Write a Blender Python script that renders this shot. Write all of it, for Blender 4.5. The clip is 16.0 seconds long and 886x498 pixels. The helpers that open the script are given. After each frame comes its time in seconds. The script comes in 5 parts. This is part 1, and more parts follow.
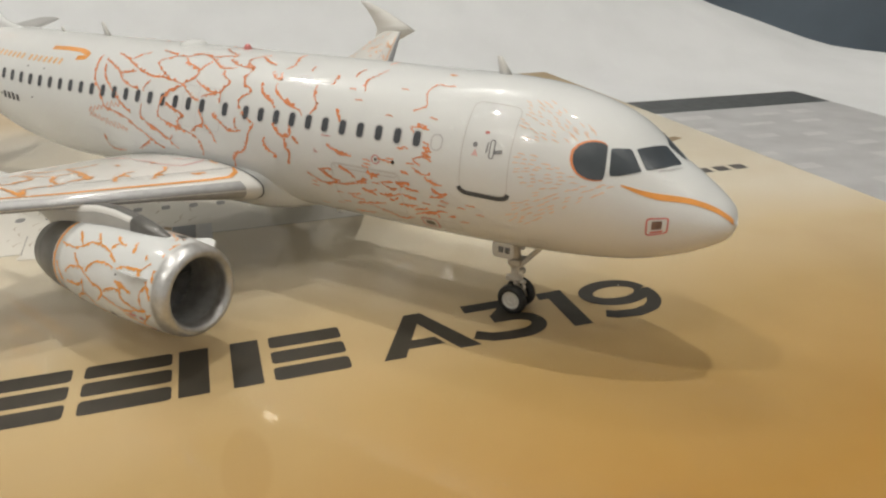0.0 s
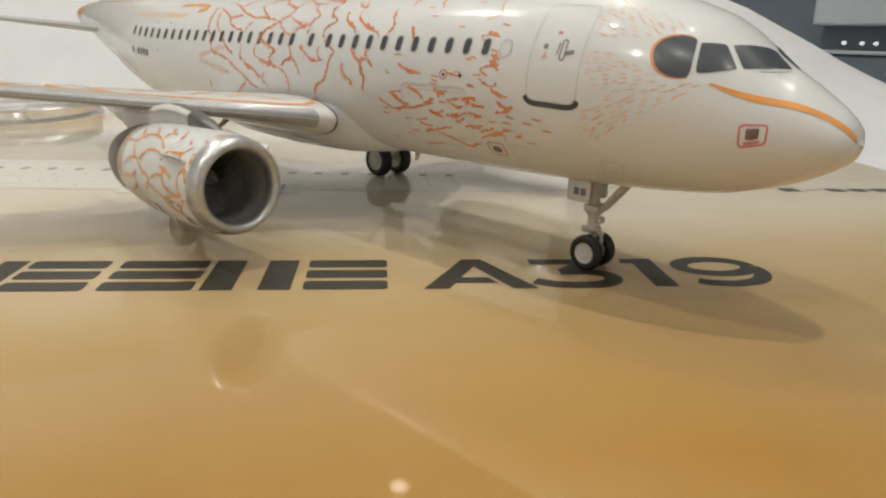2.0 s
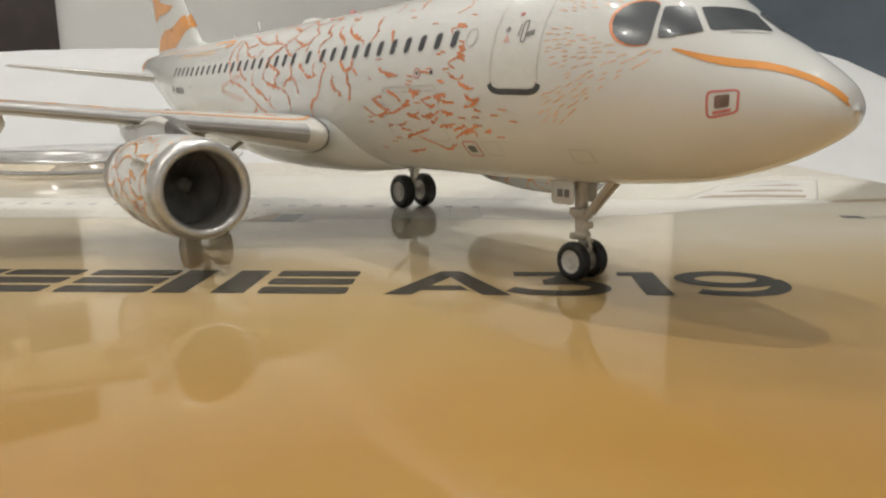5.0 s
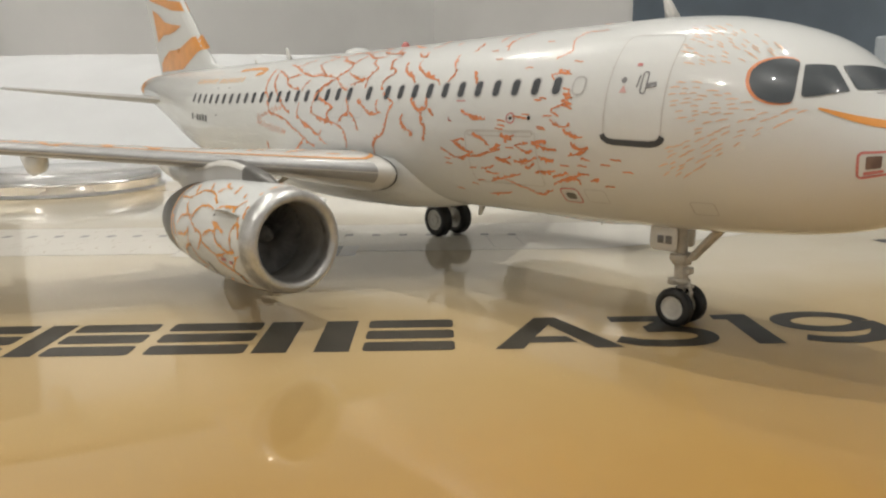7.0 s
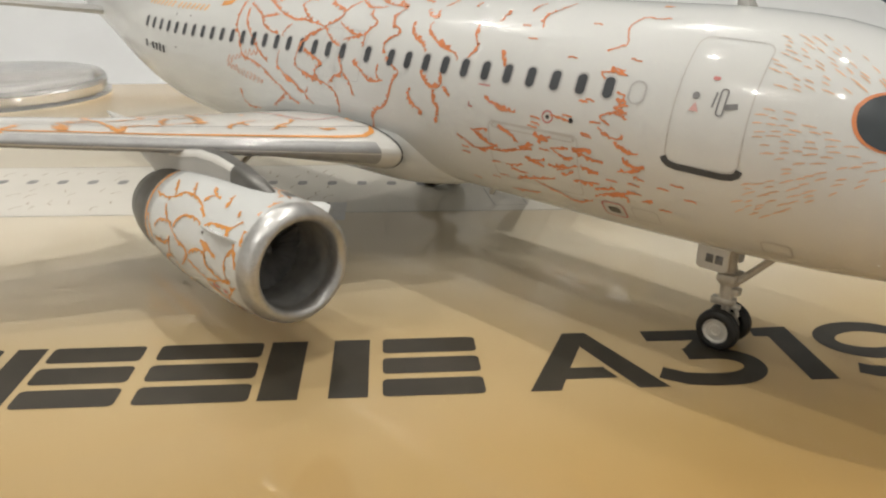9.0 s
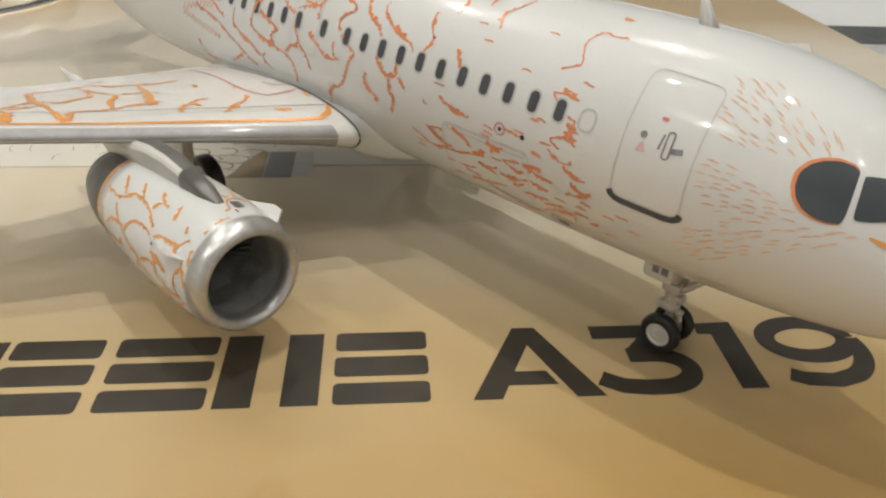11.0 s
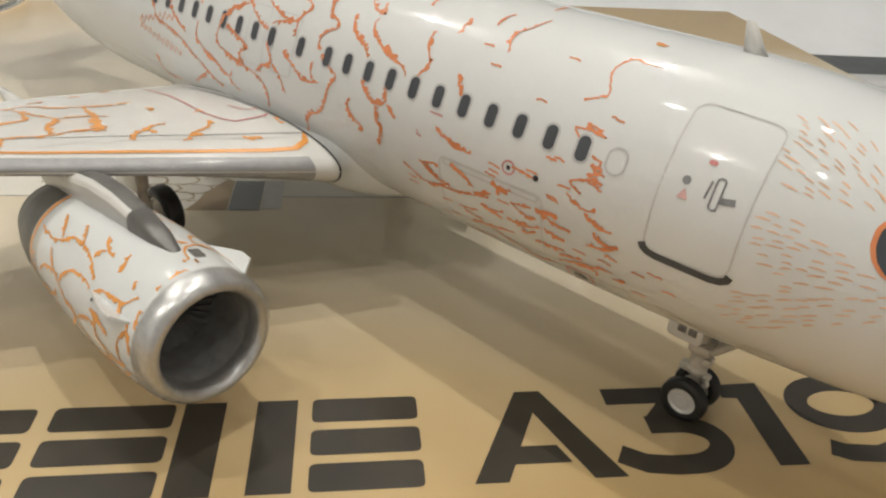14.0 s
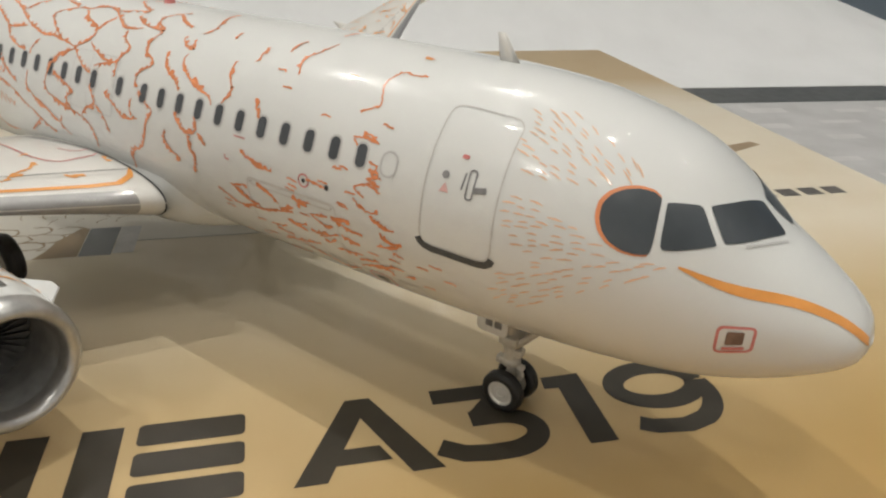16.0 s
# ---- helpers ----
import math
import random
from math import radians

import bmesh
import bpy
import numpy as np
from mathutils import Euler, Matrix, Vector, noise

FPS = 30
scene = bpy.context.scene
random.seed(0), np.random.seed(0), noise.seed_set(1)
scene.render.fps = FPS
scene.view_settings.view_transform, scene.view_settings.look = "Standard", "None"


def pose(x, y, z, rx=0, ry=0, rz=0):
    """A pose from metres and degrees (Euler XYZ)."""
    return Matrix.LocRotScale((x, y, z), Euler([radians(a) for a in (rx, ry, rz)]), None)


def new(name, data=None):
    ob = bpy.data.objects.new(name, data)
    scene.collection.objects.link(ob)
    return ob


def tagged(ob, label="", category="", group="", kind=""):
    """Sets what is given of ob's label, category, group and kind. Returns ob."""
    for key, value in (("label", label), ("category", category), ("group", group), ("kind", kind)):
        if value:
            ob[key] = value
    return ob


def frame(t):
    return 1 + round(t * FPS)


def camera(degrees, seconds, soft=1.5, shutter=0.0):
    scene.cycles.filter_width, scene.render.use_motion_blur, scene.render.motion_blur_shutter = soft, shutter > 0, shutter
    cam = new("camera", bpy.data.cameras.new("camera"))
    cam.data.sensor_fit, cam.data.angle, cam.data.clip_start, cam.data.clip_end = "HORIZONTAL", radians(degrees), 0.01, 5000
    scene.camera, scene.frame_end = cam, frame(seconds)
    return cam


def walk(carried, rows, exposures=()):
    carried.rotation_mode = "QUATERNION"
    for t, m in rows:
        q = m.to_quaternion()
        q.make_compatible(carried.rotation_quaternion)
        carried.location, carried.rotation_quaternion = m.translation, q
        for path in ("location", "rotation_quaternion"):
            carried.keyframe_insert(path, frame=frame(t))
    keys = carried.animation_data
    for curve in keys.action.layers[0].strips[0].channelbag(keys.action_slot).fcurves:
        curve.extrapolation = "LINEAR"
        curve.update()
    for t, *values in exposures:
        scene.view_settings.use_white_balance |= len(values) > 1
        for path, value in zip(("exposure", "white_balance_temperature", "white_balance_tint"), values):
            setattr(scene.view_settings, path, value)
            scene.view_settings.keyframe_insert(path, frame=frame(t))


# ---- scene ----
import itertools

cam = camera(63.28, 16.0, soft=2.2)
# seconds, eye in metres, yaw, pitch, roll
ROWS = [
    (0.0, 0.01217, -0.07691, 0.04547, 31.04, -23.68, -0.34),
    (0.5, 0.00910, -0.07974, 0.03762, 32.81, -21.23, -0.23),
    (1.0, 0.01568, -0.07534, 0.02878, 37.19, -18.96, -0.11),
    (1.5, 0.01871, -0.07208, 0.02471, 40.96, -17.90, 0.59),
    (2.0, 0.01927, -0.06841, 0.02540, 43.89, -16.79, 1.38),
    (2.5, 0.01578, -0.06646, 0.02590, 45.89, -15.66, 1.53),
    (3.0, 0.01233, -0.06397, 0.02428, 47.92, -14.99, 1.34),
    (3.5, 0.01893, -0.05850, 0.02247, 50.43, -14.33, 0.86),
    (4.0, 0.02352, -0.05740, 0.02006, 51.55, -13.58, 0.28),
    (4.2, 0.02471, -0.05734, 0.01824, 51.73, -13.01, 0.06),
    (6.3, 0.02571, -0.05274, 0.01718, 52.03, -9.99, -0.93),
    (6.5, 0.02369, -0.05499, 0.01753, 51.02, -10.37, -1.06),
    (7.0, 0.01400, -0.06536, 0.02211, 48.32, -11.14, -0.72),
    (7.5, 0.00523, -0.07012, 0.02554, 46.43, -12.76, -0.44),
    (8.0, 0.00532, -0.06840, 0.02804, 45.98, -15.92, -0.48),
    (8.5, 0.00181, -0.06440, 0.02998, 45.20, -18.84, -0.06),
    (9.0, 0.00042, -0.06165, 0.03339, 44.41, -21.68, 0.57),
    (9.2, 0.00037, -0.05988, 0.03296, 44.45, -22.83, 0.78),
    (11.5, -0.00151, -0.05505, 0.04680, 43.19, -33.18, 2.27),
    (12.0, -0.00485, -0.05481, 0.04403, 42.71, -32.94, 2.70),
    (12.5, -0.00656, -0.05431, 0.04298, 42.69, -32.99, 2.74),
    (13.0, -0.00760, -0.05279, 0.04240, 42.80, -33.00, 2.74),
    (13.5, -0.00846, -0.05205, 0.04213, 41.91, -32.30, 3.58),
    (14.0, -0.00880, -0.05033, 0.04260, 40.52, -30.70, 3.90),
    (14.5, -0.00856, -0.05165, 0.04575, 39.62, -28.93, 2.82),
    (15.0, -0.00542, -0.04828, 0.04562, 38.54, -28.10, 1.96),
    (15.5, -0.00189, -0.04790, 0.04425, 37.20, -26.94, 1.83),
    (16.0, 0.00217, -0.04712, 0.04134, 35.02, -26.18, 2.07),
]
walk(cam, [(t, pose(x, y, z, 90 + pitch, 0, yaw) @ pose(0, 0, 0, 0, 0, roll)) for t, x, y, z, yaw, pitch, roll in ROWS],
     exposures=((0.0, 0.0), (1.0, 0.0), (2.5, 0.06), (7.0, 0.05), (9.0, 0.03), (11.5, 0.0), (16.0, 0.0)))

# ---- light ----
world = bpy.data.worlds.new("room_air")
scene.world = world
world.use_nodes = True
world.node_tree.nodes["Background"].inputs[0].default_value = (0.9, 0.93, 1.0, 1)
world.node_tree.nodes["Background"].inputs[1].default_value = 0.1
MM = 0.001
# ceiling lamps: x, y in metres, watts, radius, bare (1 also shines upward, added as fill)
SPOTS = ((0.0, 0.195, 25.0, 0.007, 0), (-0.64, -0.415, 20.5, 0.007, 0), (0.84, -0.315, 7.5, 0.007, 0), (0.15, -0.92, 11.0, 0.008, 0), (0.6, 0.81, 4.8, 0.01, 0), (-0.80, 0.68, 11.0, 0.01, 1), (-1.5, 0.09, 10.5, 0.012, 1), (-0.45, -1.53, 13.5, 0.014, 1), (1.5, 0.28, 2.0, 0.014, 1))
# a further lamp of the same ceiling, too far off to light the table
FAR_SPOTS = ((-1.85, 1.65),)
CEILING = 1.75
for sx, sy, watts, radius, bare in SPOTS:
    lamp = bpy.data.lights.new("downlight_bulb", "POINT" if bare else "SPOT")
    if not bare:
        lamp.spot_size, lamp.spot_blend = radians(178), 0.2
    lamp.energy, lamp.shadow_soft_size, lamp.color = watts, radius, (1.0, 0.962, 0.888)
    new("downlight_bulb", lamp).location = (sx, sy, CEILING - 0.06)


# ---- materials ----
def material(name, colour, rough=0.5, metal=0.0, coat=0.0, grain=0.0, scale=400.0, bump=0.0, bump_scale=900.0, second=None, ior=1.5):
    m = bpy.data.materials.new(name)
    m.use_nodes = True
    nt = m.node_tree
    b = nt.nodes["Principled BSDF"]
    b.inputs["Roughness"].default_value, b.inputs["Metallic"].default_value = rough, metal
    b.inputs["Coat Weight"].default_value, b.inputs["Coat Roughness"].default_value = coat, 0.04
    b.inputs["IOR"].default_value = ior
    co = nt.nodes.new("ShaderNodeTexCoord")
    ns = nt.nodes.new("ShaderNodeTexNoise")
    ns.inputs["Scale"].default_value, ns.inputs["Detail"].default_value = scale, 6
    nt.links.new(co.outputs["Object"], ns.inputs["Vector"])
    mix = nt.nodes.new("ShaderNodeMix")
    mix.data_type = "RGBA"
    dark = second or tuple(c * (1 - grain) for c in colour)
    mix.inputs[6].default_value, mix.inputs[7].default_value = (*dark, 1), (*colour, 1)
    ramp = nt.nodes.new("ShaderNodeMapRange")
    ramp.inputs[1].default_value, ramp.inputs[2].default_value = 0.35, 0.62
    nt.links.new(ns.outputs[0], ramp.inputs[0])
    nt.links.new(ramp.outputs[0], mix.inputs[0])
    nt.links.new(mix.outputs[2], b.inputs["Base Color"])
    if bump:
        n2 = nt.nodes.new("ShaderNodeTexNoise")
        n2.inputs["Scale"].default_value, n2.inputs["Detail"].default_value = bump_scale, 3
        nt.links.new(co.outputs["Object"], n2.inputs["Vector"])
        bp = nt.nodes.new("ShaderNodeBump")
        bp.inputs["Strength"].default_value, bp.inputs["Distance"].default_value = bump, 0.0002
        nt.links.new(n2.outputs[0], bp.inputs["Height"])
        nt.links.new(bp.outputs[0], b.inputs["Normal"])
    return m


WHITE = material("white_gloss_paint", (0.71, 0.725, 0.72), 0.6, coat=0.9, grain=0.03, scale=120, bump=0.03, bump_scale=150)
ORANGE = material("orange_ink", (0.81, 0.285, 0.115), 0.35, coat=0.5, grain=0.18, scale=700)
FLECK = material("pale_orange_ink", (0.86, 0.53, 0.33), 0.4, coat=0.4, grain=0.15, scale=700)
AMBER = material("amber_ink", (0.86, 0.37, 0.085), 0.35, coat=0.5, grain=0.12, scale=500)
MARK = material("soft_black_ink", (0.25, 0.25, 0.26), 0.4, coat=0.4, grain=0.25, scale=900)
PINK = material("pale_red_ink", (0.74, 0.45, 0.43), 0.4, coat=0.4, grain=0.15, scale=900)
NAMEINK = material("pale_amber_ink", (0.85, 0.52, 0.24), 0.4, coat=0.4, grain=0.12, scale=700)
RED = material("red_ink", (0.66, 0.22, 0.21), 0.35, coat=0.4, grain=0.15, scale=900)
GREYLINE = material("grey_ink", (0.59, 0.58, 0.56), 0.4, coat=0.4, grain=0.1, scale=900)
HALO = material("pale_grey_ink", (0.56, 0.56, 0.56), 0.4, coat=0.5, grain=0.1, scale=900)
DARK = material("dark_window_ink", (0.062, 0.07, 0.082), 0.45, coat=0.25, grain=0.2, scale=500)
BLACKLINE = material("black_ink", (0.03, 0.03, 0.035), 0.4, grain=0.2, scale=900)
GLASS_DARK = material("cockpit_glazing", (0.055, 0.067, 0.08), 0.3, coat=0.45, grain=0.2, scale=300)
SILVER = material("silver_paint", (0.36, 0.36, 0.36), 0.5, metal=0.35, coat=0.7, grain=0.12, scale=900, bump=0.08, bump_scale=1800)
LIP = material("bright_silver_paint", (0.56, 0.56, 0.555), 0.33, metal=0.75, coat=0.8, grain=0.14, scale=1400, bump=0.1, bump_scale=2200)
STEEL = material("dark_grey_metal", (0.20, 0.195, 0.185), 0.42, metal=0.6, grain=0.2, scale=500, bump=0.05, bump_scale=1500)
WINGWHITE = material("pale_grey_paint", (0.72, 0.71, 0.68), 0.5, coat=0.8, grain=0.04, scale=200, bump=0.03, bump_scale=300)
FAIRING = material("mid_grey_paint", (0.44, 0.44, 0.43), 0.33, coat=0.5, grain=0.06, scale=300)
GEAR = material("grey_gear_paint", (0.60, 0.56, 0.49), 0.4, metal=0.2, grain=0.15, scale=900, bump=0.1, bump_scale=2500)
TYRE = material("black_rubber", (0.016, 0.016, 0.016), 0.45, grain=0.3, scale=900, bump=0.15, bump_scale=2500)
RIM = material("pale_rim_paint", (0.62, 0.60, 0.55), 0.35, metal=0.2, grain=0.12, scale=900)
PROBE = material("brown_grey_ink", (0.21, 0.13, 0.10), 0.4, coat=0.4, grain=0.3, scale=1500)
FAN = material("fan_metal", (0.27, 0.27, 0.27), 0.8, metal=0.0, grain=0.3, scale=700)
DUCT = material("inlet_metal", (0.36, 0.36, 0.355), 0.6, metal=0.1, grain=0.2, scale=900)
BLACKPRINT = material("black_print", (0.036, 0.029, 0.018), 0.6, coat=0.28, grain=0.25, scale=250)
WINDOWPRINT = material("soft_grey_print", (0.26, 0.255, 0.25), 0.5, coat=0.5, grain=0.25, scale=500)
LINEPRINT = material("thin_grey_print", (0.12, 0.11, 0.10), 0.3, grain=0.2, scale=600)
CREAMPRINT = material("cream_print", (0.73, 0.70, 0.63), 0.55, coat=0.7, grain=0.06, scale=60)
TANPRINT = material("tan_print", (0.33, 0.24, 0.14), 0.55, coat=0.6, grain=0.1, scale=80)
CLOTH = material("white_cloth", (0.62, 0.635, 0.645), 0.85, grain=0.05, scale=30, bump=0.5, bump_scale=1400)
WALLPAINT = material("grey_white_wall_paint", (0.88, 0.88, 0.87), 0.8, grain=0.05, scale=3, bump=0.2, bump_scale=90)
CEILPAINT = material("ceiling_paint", (0.88, 0.88, 0.87), 0.85, grain=0.03, scale=3)
SLATE = material("slate_blue_lacquer", (0.13, 0.165, 0.205), 0.35, grain=0.25, scale=4)
SLATE_LIGHT = material("pale_blue_grey_lacquer", (0.42, 0.46, 0.50), 0.4, grain=0.1, scale=6)
BROWN = material("dark_brown_wood", (0.045, 0.032, 0.026), 0.5, grain=0.3, scale=12)
WOODFLOOR = material("wood_floor", (0.72, 0.67, 0.60), 0.5, grain=0.3, scale=5)
PALEMETAL = material("pale_silver_metal", (0.46, 0.45, 0.43), 0.45, metal=0.3, grain=0.1, scale=400, bump=0.2, bump_scale=900)
GOLDMETAL = material("gold_metal", (0.33, 0.23, 0.125), 0.45, metal=0.25, grain=0.15, scale=700)
CHROME = material("bright_metal", (0.75, 0.75, 0.74), 0.18, metal=1.0, grain=0.05, scale=300)


def clear_plastic():
    m = bpy.data.materials.new("clear_plastic")
    m.use_nodes = True
    b = m.node_tree.nodes["Principled BSDF"]
    b.inputs["Transmission Weight"].default_value, b.inputs["Roughness"].default_value, b.inputs["IOR"].default_value = 0.92, 0.12, 1.25
    b.inputs["Base Color"].default_value = (0.80, 0.80, 0.80, 1)
    return m


CLEAR = clear_plastic()


def glowing(name, colour, strength):
    m = bpy.data.materials.new(name)
    m.use_nodes = True
    b = m.node_tree.nodes["Principled BSDF"]
    b.inputs["Emission Color"].default_value, b.inputs["Emission Strength"].default_value = (*colour, 1), strength
    return m


GLOW = glowing("lamp_glass", (1.0, 0.9, 0.75), 5.0)
DIM = glowing("small_lamp_glass", (0.9, 0.95, 1.0), 0.45)


# centre of a dim round reflection that is painted into the sheet's colour
REFLECTION_AT = (-0.1168, -0.1804, 0)


def gold_sheet():
    """Glossy printed sheet: ochre in front fading to cream behind, with soft blotches and one painted-in reflection."""
    m = bpy.data.materials.new("gold_printed_gloss_paper")
    m.use_nodes = True
    nt = m.node_tree
    b = nt.nodes["Principled BSDF"]
    b.inputs["Roughness"].default_value, b.inputs["Coat Weight"].default_value, b.inputs["Coat Roughness"].default_value = 0.6, 1.0, 0.05
    b.inputs["Specular IOR Level"].default_value = 0.15
    b.inputs["Coat IOR"].default_value = 1.62
    co = nt.nodes.new("ShaderNodeTexCoord")
    sep = nt.nodes.new("ShaderNodeSeparateXYZ")
    nt.links.new(co.outputs["Object"], sep.inputs[0])
    soft = nt.nodes.new("ShaderNodeTexNoise")
    soft.inputs["Scale"].default_value, soft.inputs["Detail"].default_value = 9, 2
    nt.links.new(co.outputs["Object"], soft.inputs["Vector"])
    add = nt.nodes.new("ShaderNodeMath")
    add.operation = "MULTIPLY_ADD"
    add.inputs[1].default_value = 0.06
    nt.links.new(soft.outputs[0], add.inputs[0])
    nt.links.new(sep.outputs[1], add.inputs[2])
    rng = nt.nodes.new("ShaderNodeMapRange")
    rng.inputs[1].default_value, rng.inputs[2].default_value = -0.207 + 0.03, -0.03 + 0.03
    nt.links.new(add.outputs[0], rng.inputs[0])
    ramp = nt.nodes.new("ShaderNodeValToRGB")
    e = ramp.color_ramp.elements
    e[0].position, e[0].color = 0.023, (0.42, 0.232, 0.052, 1)
    e[1].position, e[1].color = 1.0, (0.54, 0.41, 0.24, 1)
    for at, tone in ((0.18, (0.49, 0.335, 0.138, 1)), (0.29, (0.61, 0.475, 0.275, 1)), (0.40, (0.73, 0.655, 0.51, 1)), (0.84, (0.73, 0.67, 0.545, 1))):
        e.new(at).color = tone
    nt.links.new(rng.outputs[0], ramp.inputs[0])
    # the painted reflection: a soft darker oval, drawn out along v
    spot = nt.nodes.new("ShaderNodeVectorMath")
    spot.operation = "DISTANCE"
    spot.inputs[1].default_value = (REFLECTION_AT[0], REFLECTION_AT[1] * 0.4, 0)
    long_way = nt.nodes.new("ShaderNodeVectorMath")
    long_way.operation = "MULTIPLY"
    long_way.inputs[1].default_value = (1, 0.4, 0)
    nt.links.new(co.outputs["Object"], long_way.inputs[0])
    nt.links.new(long_way.outputs[0], spot.inputs[0])
    soft_edge = nt.nodes.new("ShaderNodeMapRange")
    soft_edge.interpolation_type = "SMOOTHSTEP"
    soft_edge.inputs[1].default_value, soft_edge.inputs[2].default_value = 0.0019, 0.0029
    soft_edge.inputs[3].default_value, soft_edge.inputs[4].default_value = 0.3, 0.0
    nt.links.new(spot.outputs["Value"], soft_edge.inputs[0])
    cloud = nt.nodes.new("ShaderNodeTexNoise")
    cloud.inputs["Scale"].default_value, cloud.inputs["Detail"].default_value = 55, 3
    nt.links.new(co.outputs["Object"], cloud.inputs["Vector"])
    haze = nt.nodes.new("ShaderNodeMapRange")
    haze.inputs[1].default_value, haze.inputs[2].default_value = 0.45, 0.72
    haze.inputs[3].default_value, haze.inputs[4].default_value = 0.0, 0.22
    nt.links.new(cloud.outputs[0], haze.inputs[0])
    both = nt.nodes.new("ShaderNodeMath")
    both.operation = "MAXIMUM"
    nt.links.new(soft_edge.outputs[0], both.inputs[0])
    nt.links.new(haze.outputs[0], both.inputs[1])
    toned = nt.nodes.new("ShaderNodeMix")
    toned.data_type, toned.blend_type = "RGBA", "MULTIPLY"
    toned.inputs[7].default_value = (0.78, 0.66, 0.46, 1)
    nt.links.new(both.outputs[0], toned.inputs[0])
    nt.links.new(ramp.outputs[0], toned.inputs[6])
    nt.links.new(toned.outputs[2], b.inputs["Base Color"])
    fine = nt.nodes.new("ShaderNodeTexNoise")
    fine.inputs["Scale"].default_value, fine.inputs["Detail"].default_value = 1300, 2
    nt.links.new(co.outputs["Object"], fine.inputs["Vector"])
    bp = nt.nodes.new("ShaderNodeBump")
    bp.inputs["Strength"].default_value, bp.inputs["Distance"].default_value = 0.06, 0.0001
    nt.links.new(fine.outputs[0], bp.inputs["Height"])
    nt.links.new(bp.outputs[0], b.inputs["Normal"])
    return m


GOLD = gold_sheet()


# ---- mesh helpers (all shapes in millimetres) ----
def part(name, bm, mat, parent=None, label="", smooth=True, kind=""):
    """Links a bmesh, drawn in millimetres, as one mesh object."""
    for v in bm.verts:
        v.co *= MM
    me = bpy.data.meshes.new(name)
    for f in bm.faces:
        f.smooth = smooth
    bm.to_mesh(me)
    bm.free()
    me.materials.append(mat)
    ob = new(name, me)
    ob.parent = parent
    return tagged(ob, label, kind=kind)


def sharp(bm, degrees=35):
    """Marks the sharp edges, so that smooth shading keeps them."""
    bm.normal_update()
    for e in bm.edges:
        if len(e.link_faces) == 2 and e.calc_face_angle(0) > radians(degrees):
            e.smooth = False
    return bm


def loft(rings, close=True, caps=True):
    """Joins rings of equally many points."""
    bm = bmesh.new()
    rows = [[bm.verts.new(p) for p in r] for r in rings]
    n = len(rows[0])
    for a, b in zip(rows, rows[1:]):
        for i in range(n if close else n - 1):
            j = (i + 1) % n
            bm.faces.new((a[i], a[j], b[j], b[i]))
    if caps and close:
        bm.faces.new(rows[0][::-1])
        bm.faces.new(rows[-1])
    bmesh.ops.recalc_face_normals(bm, faces=bm.faces)
    return bm


def box(x0, x1, y0, y1, z0, z1, bevel=0.0):
    bm = bmesh.new()
    bmesh.ops.create_cube(bm, size=1)
    for v in bm.verts:
        v.co = Vector(((x0 + x1) / 2 + v.co.x * (x1 - x0), (y0 + y1) / 2 + v.co.y * (y1 - y0), (z0 + z1) / 2 + v.co.z * (z1 - z0)))
    if bevel:
        bmesh.ops.bevel(bm, geom=bm.edges[:], offset=bevel, segments=2, affect="EDGES", profile=0.5)
    return bm


def spun(profile, axis="x", at=(0, 0, 0), n=48, closed=False):
    """Turns a profile of (along, radius) about an axis through at."""
    rings = []
    for k in range(n):
        a = 2 * math.pi * k / n
        c, s = math.cos(a), math.sin(a)
        ring = []
        for u, r in profile:
            p = (u, r * c, r * s) if axis == "x" else (r * c, u, r * s) if axis == "y" else (r * c, r * s, u)
            ring.append(Vector(p) + Vector(at))
        rings.append(ring)
    rings.append(rings[0])
    bm = bmesh.new()
    rows = [[bm.verts.new(p) for p in r] for r in rings[:-1]]
    m = len(profile)
    for k in range(n):
        a, b = rows[k], rows[(k + 1) % n]
        for i in range(m if closed else m - 1):
            j = (i + 1) % m
            bm.faces.new((a[i], a[j], b[j], b[i]))
    bmesh.ops.remove_doubles(bm, verts=bm.verts, dist=1e-4)
    bmesh.ops.recalc_face_normals(bm, faces=bm.faces)
    return bm


def rod(a, b, r0, r1=None, n=12):
    """A round bar from a to b."""
    a, b = Vector(a), Vector(b)
    way = (b - a).normalized()
    side = way.orthogonal().normalized()
    up = way.cross(side)
    rings = []
    for p, r in ((a, r0), (b, r0 if r1 is None else r1)):
        rings.append([p + (side * math.cos(2 * math.pi * k / n) + up * math.sin(2 * math.pi * k / n)) * r for k in range(n)])
    return sharp(loft(rings))


def joined(*many):
    """Several bmeshes as one."""
    out = bmesh.new()
    for bm in many:
        me = bpy.data.meshes.new("tmp")
        bm.to_mesh(me)
        bm.free()
        out.from_mesh(me)
        bpy.data.meshes.remove(me)
    return out


def plate(outline, place, thick=0.0):
    """A filled outline of 2D points, put into space by place(u, v)."""
    bm = bmesh.new()
    vs = [bm.verts.new(place(u, v)) for u, v in outline]
    f = bm.faces.new(vs)
    bmesh.ops.triangulate(bm, faces=[f])
    return bm


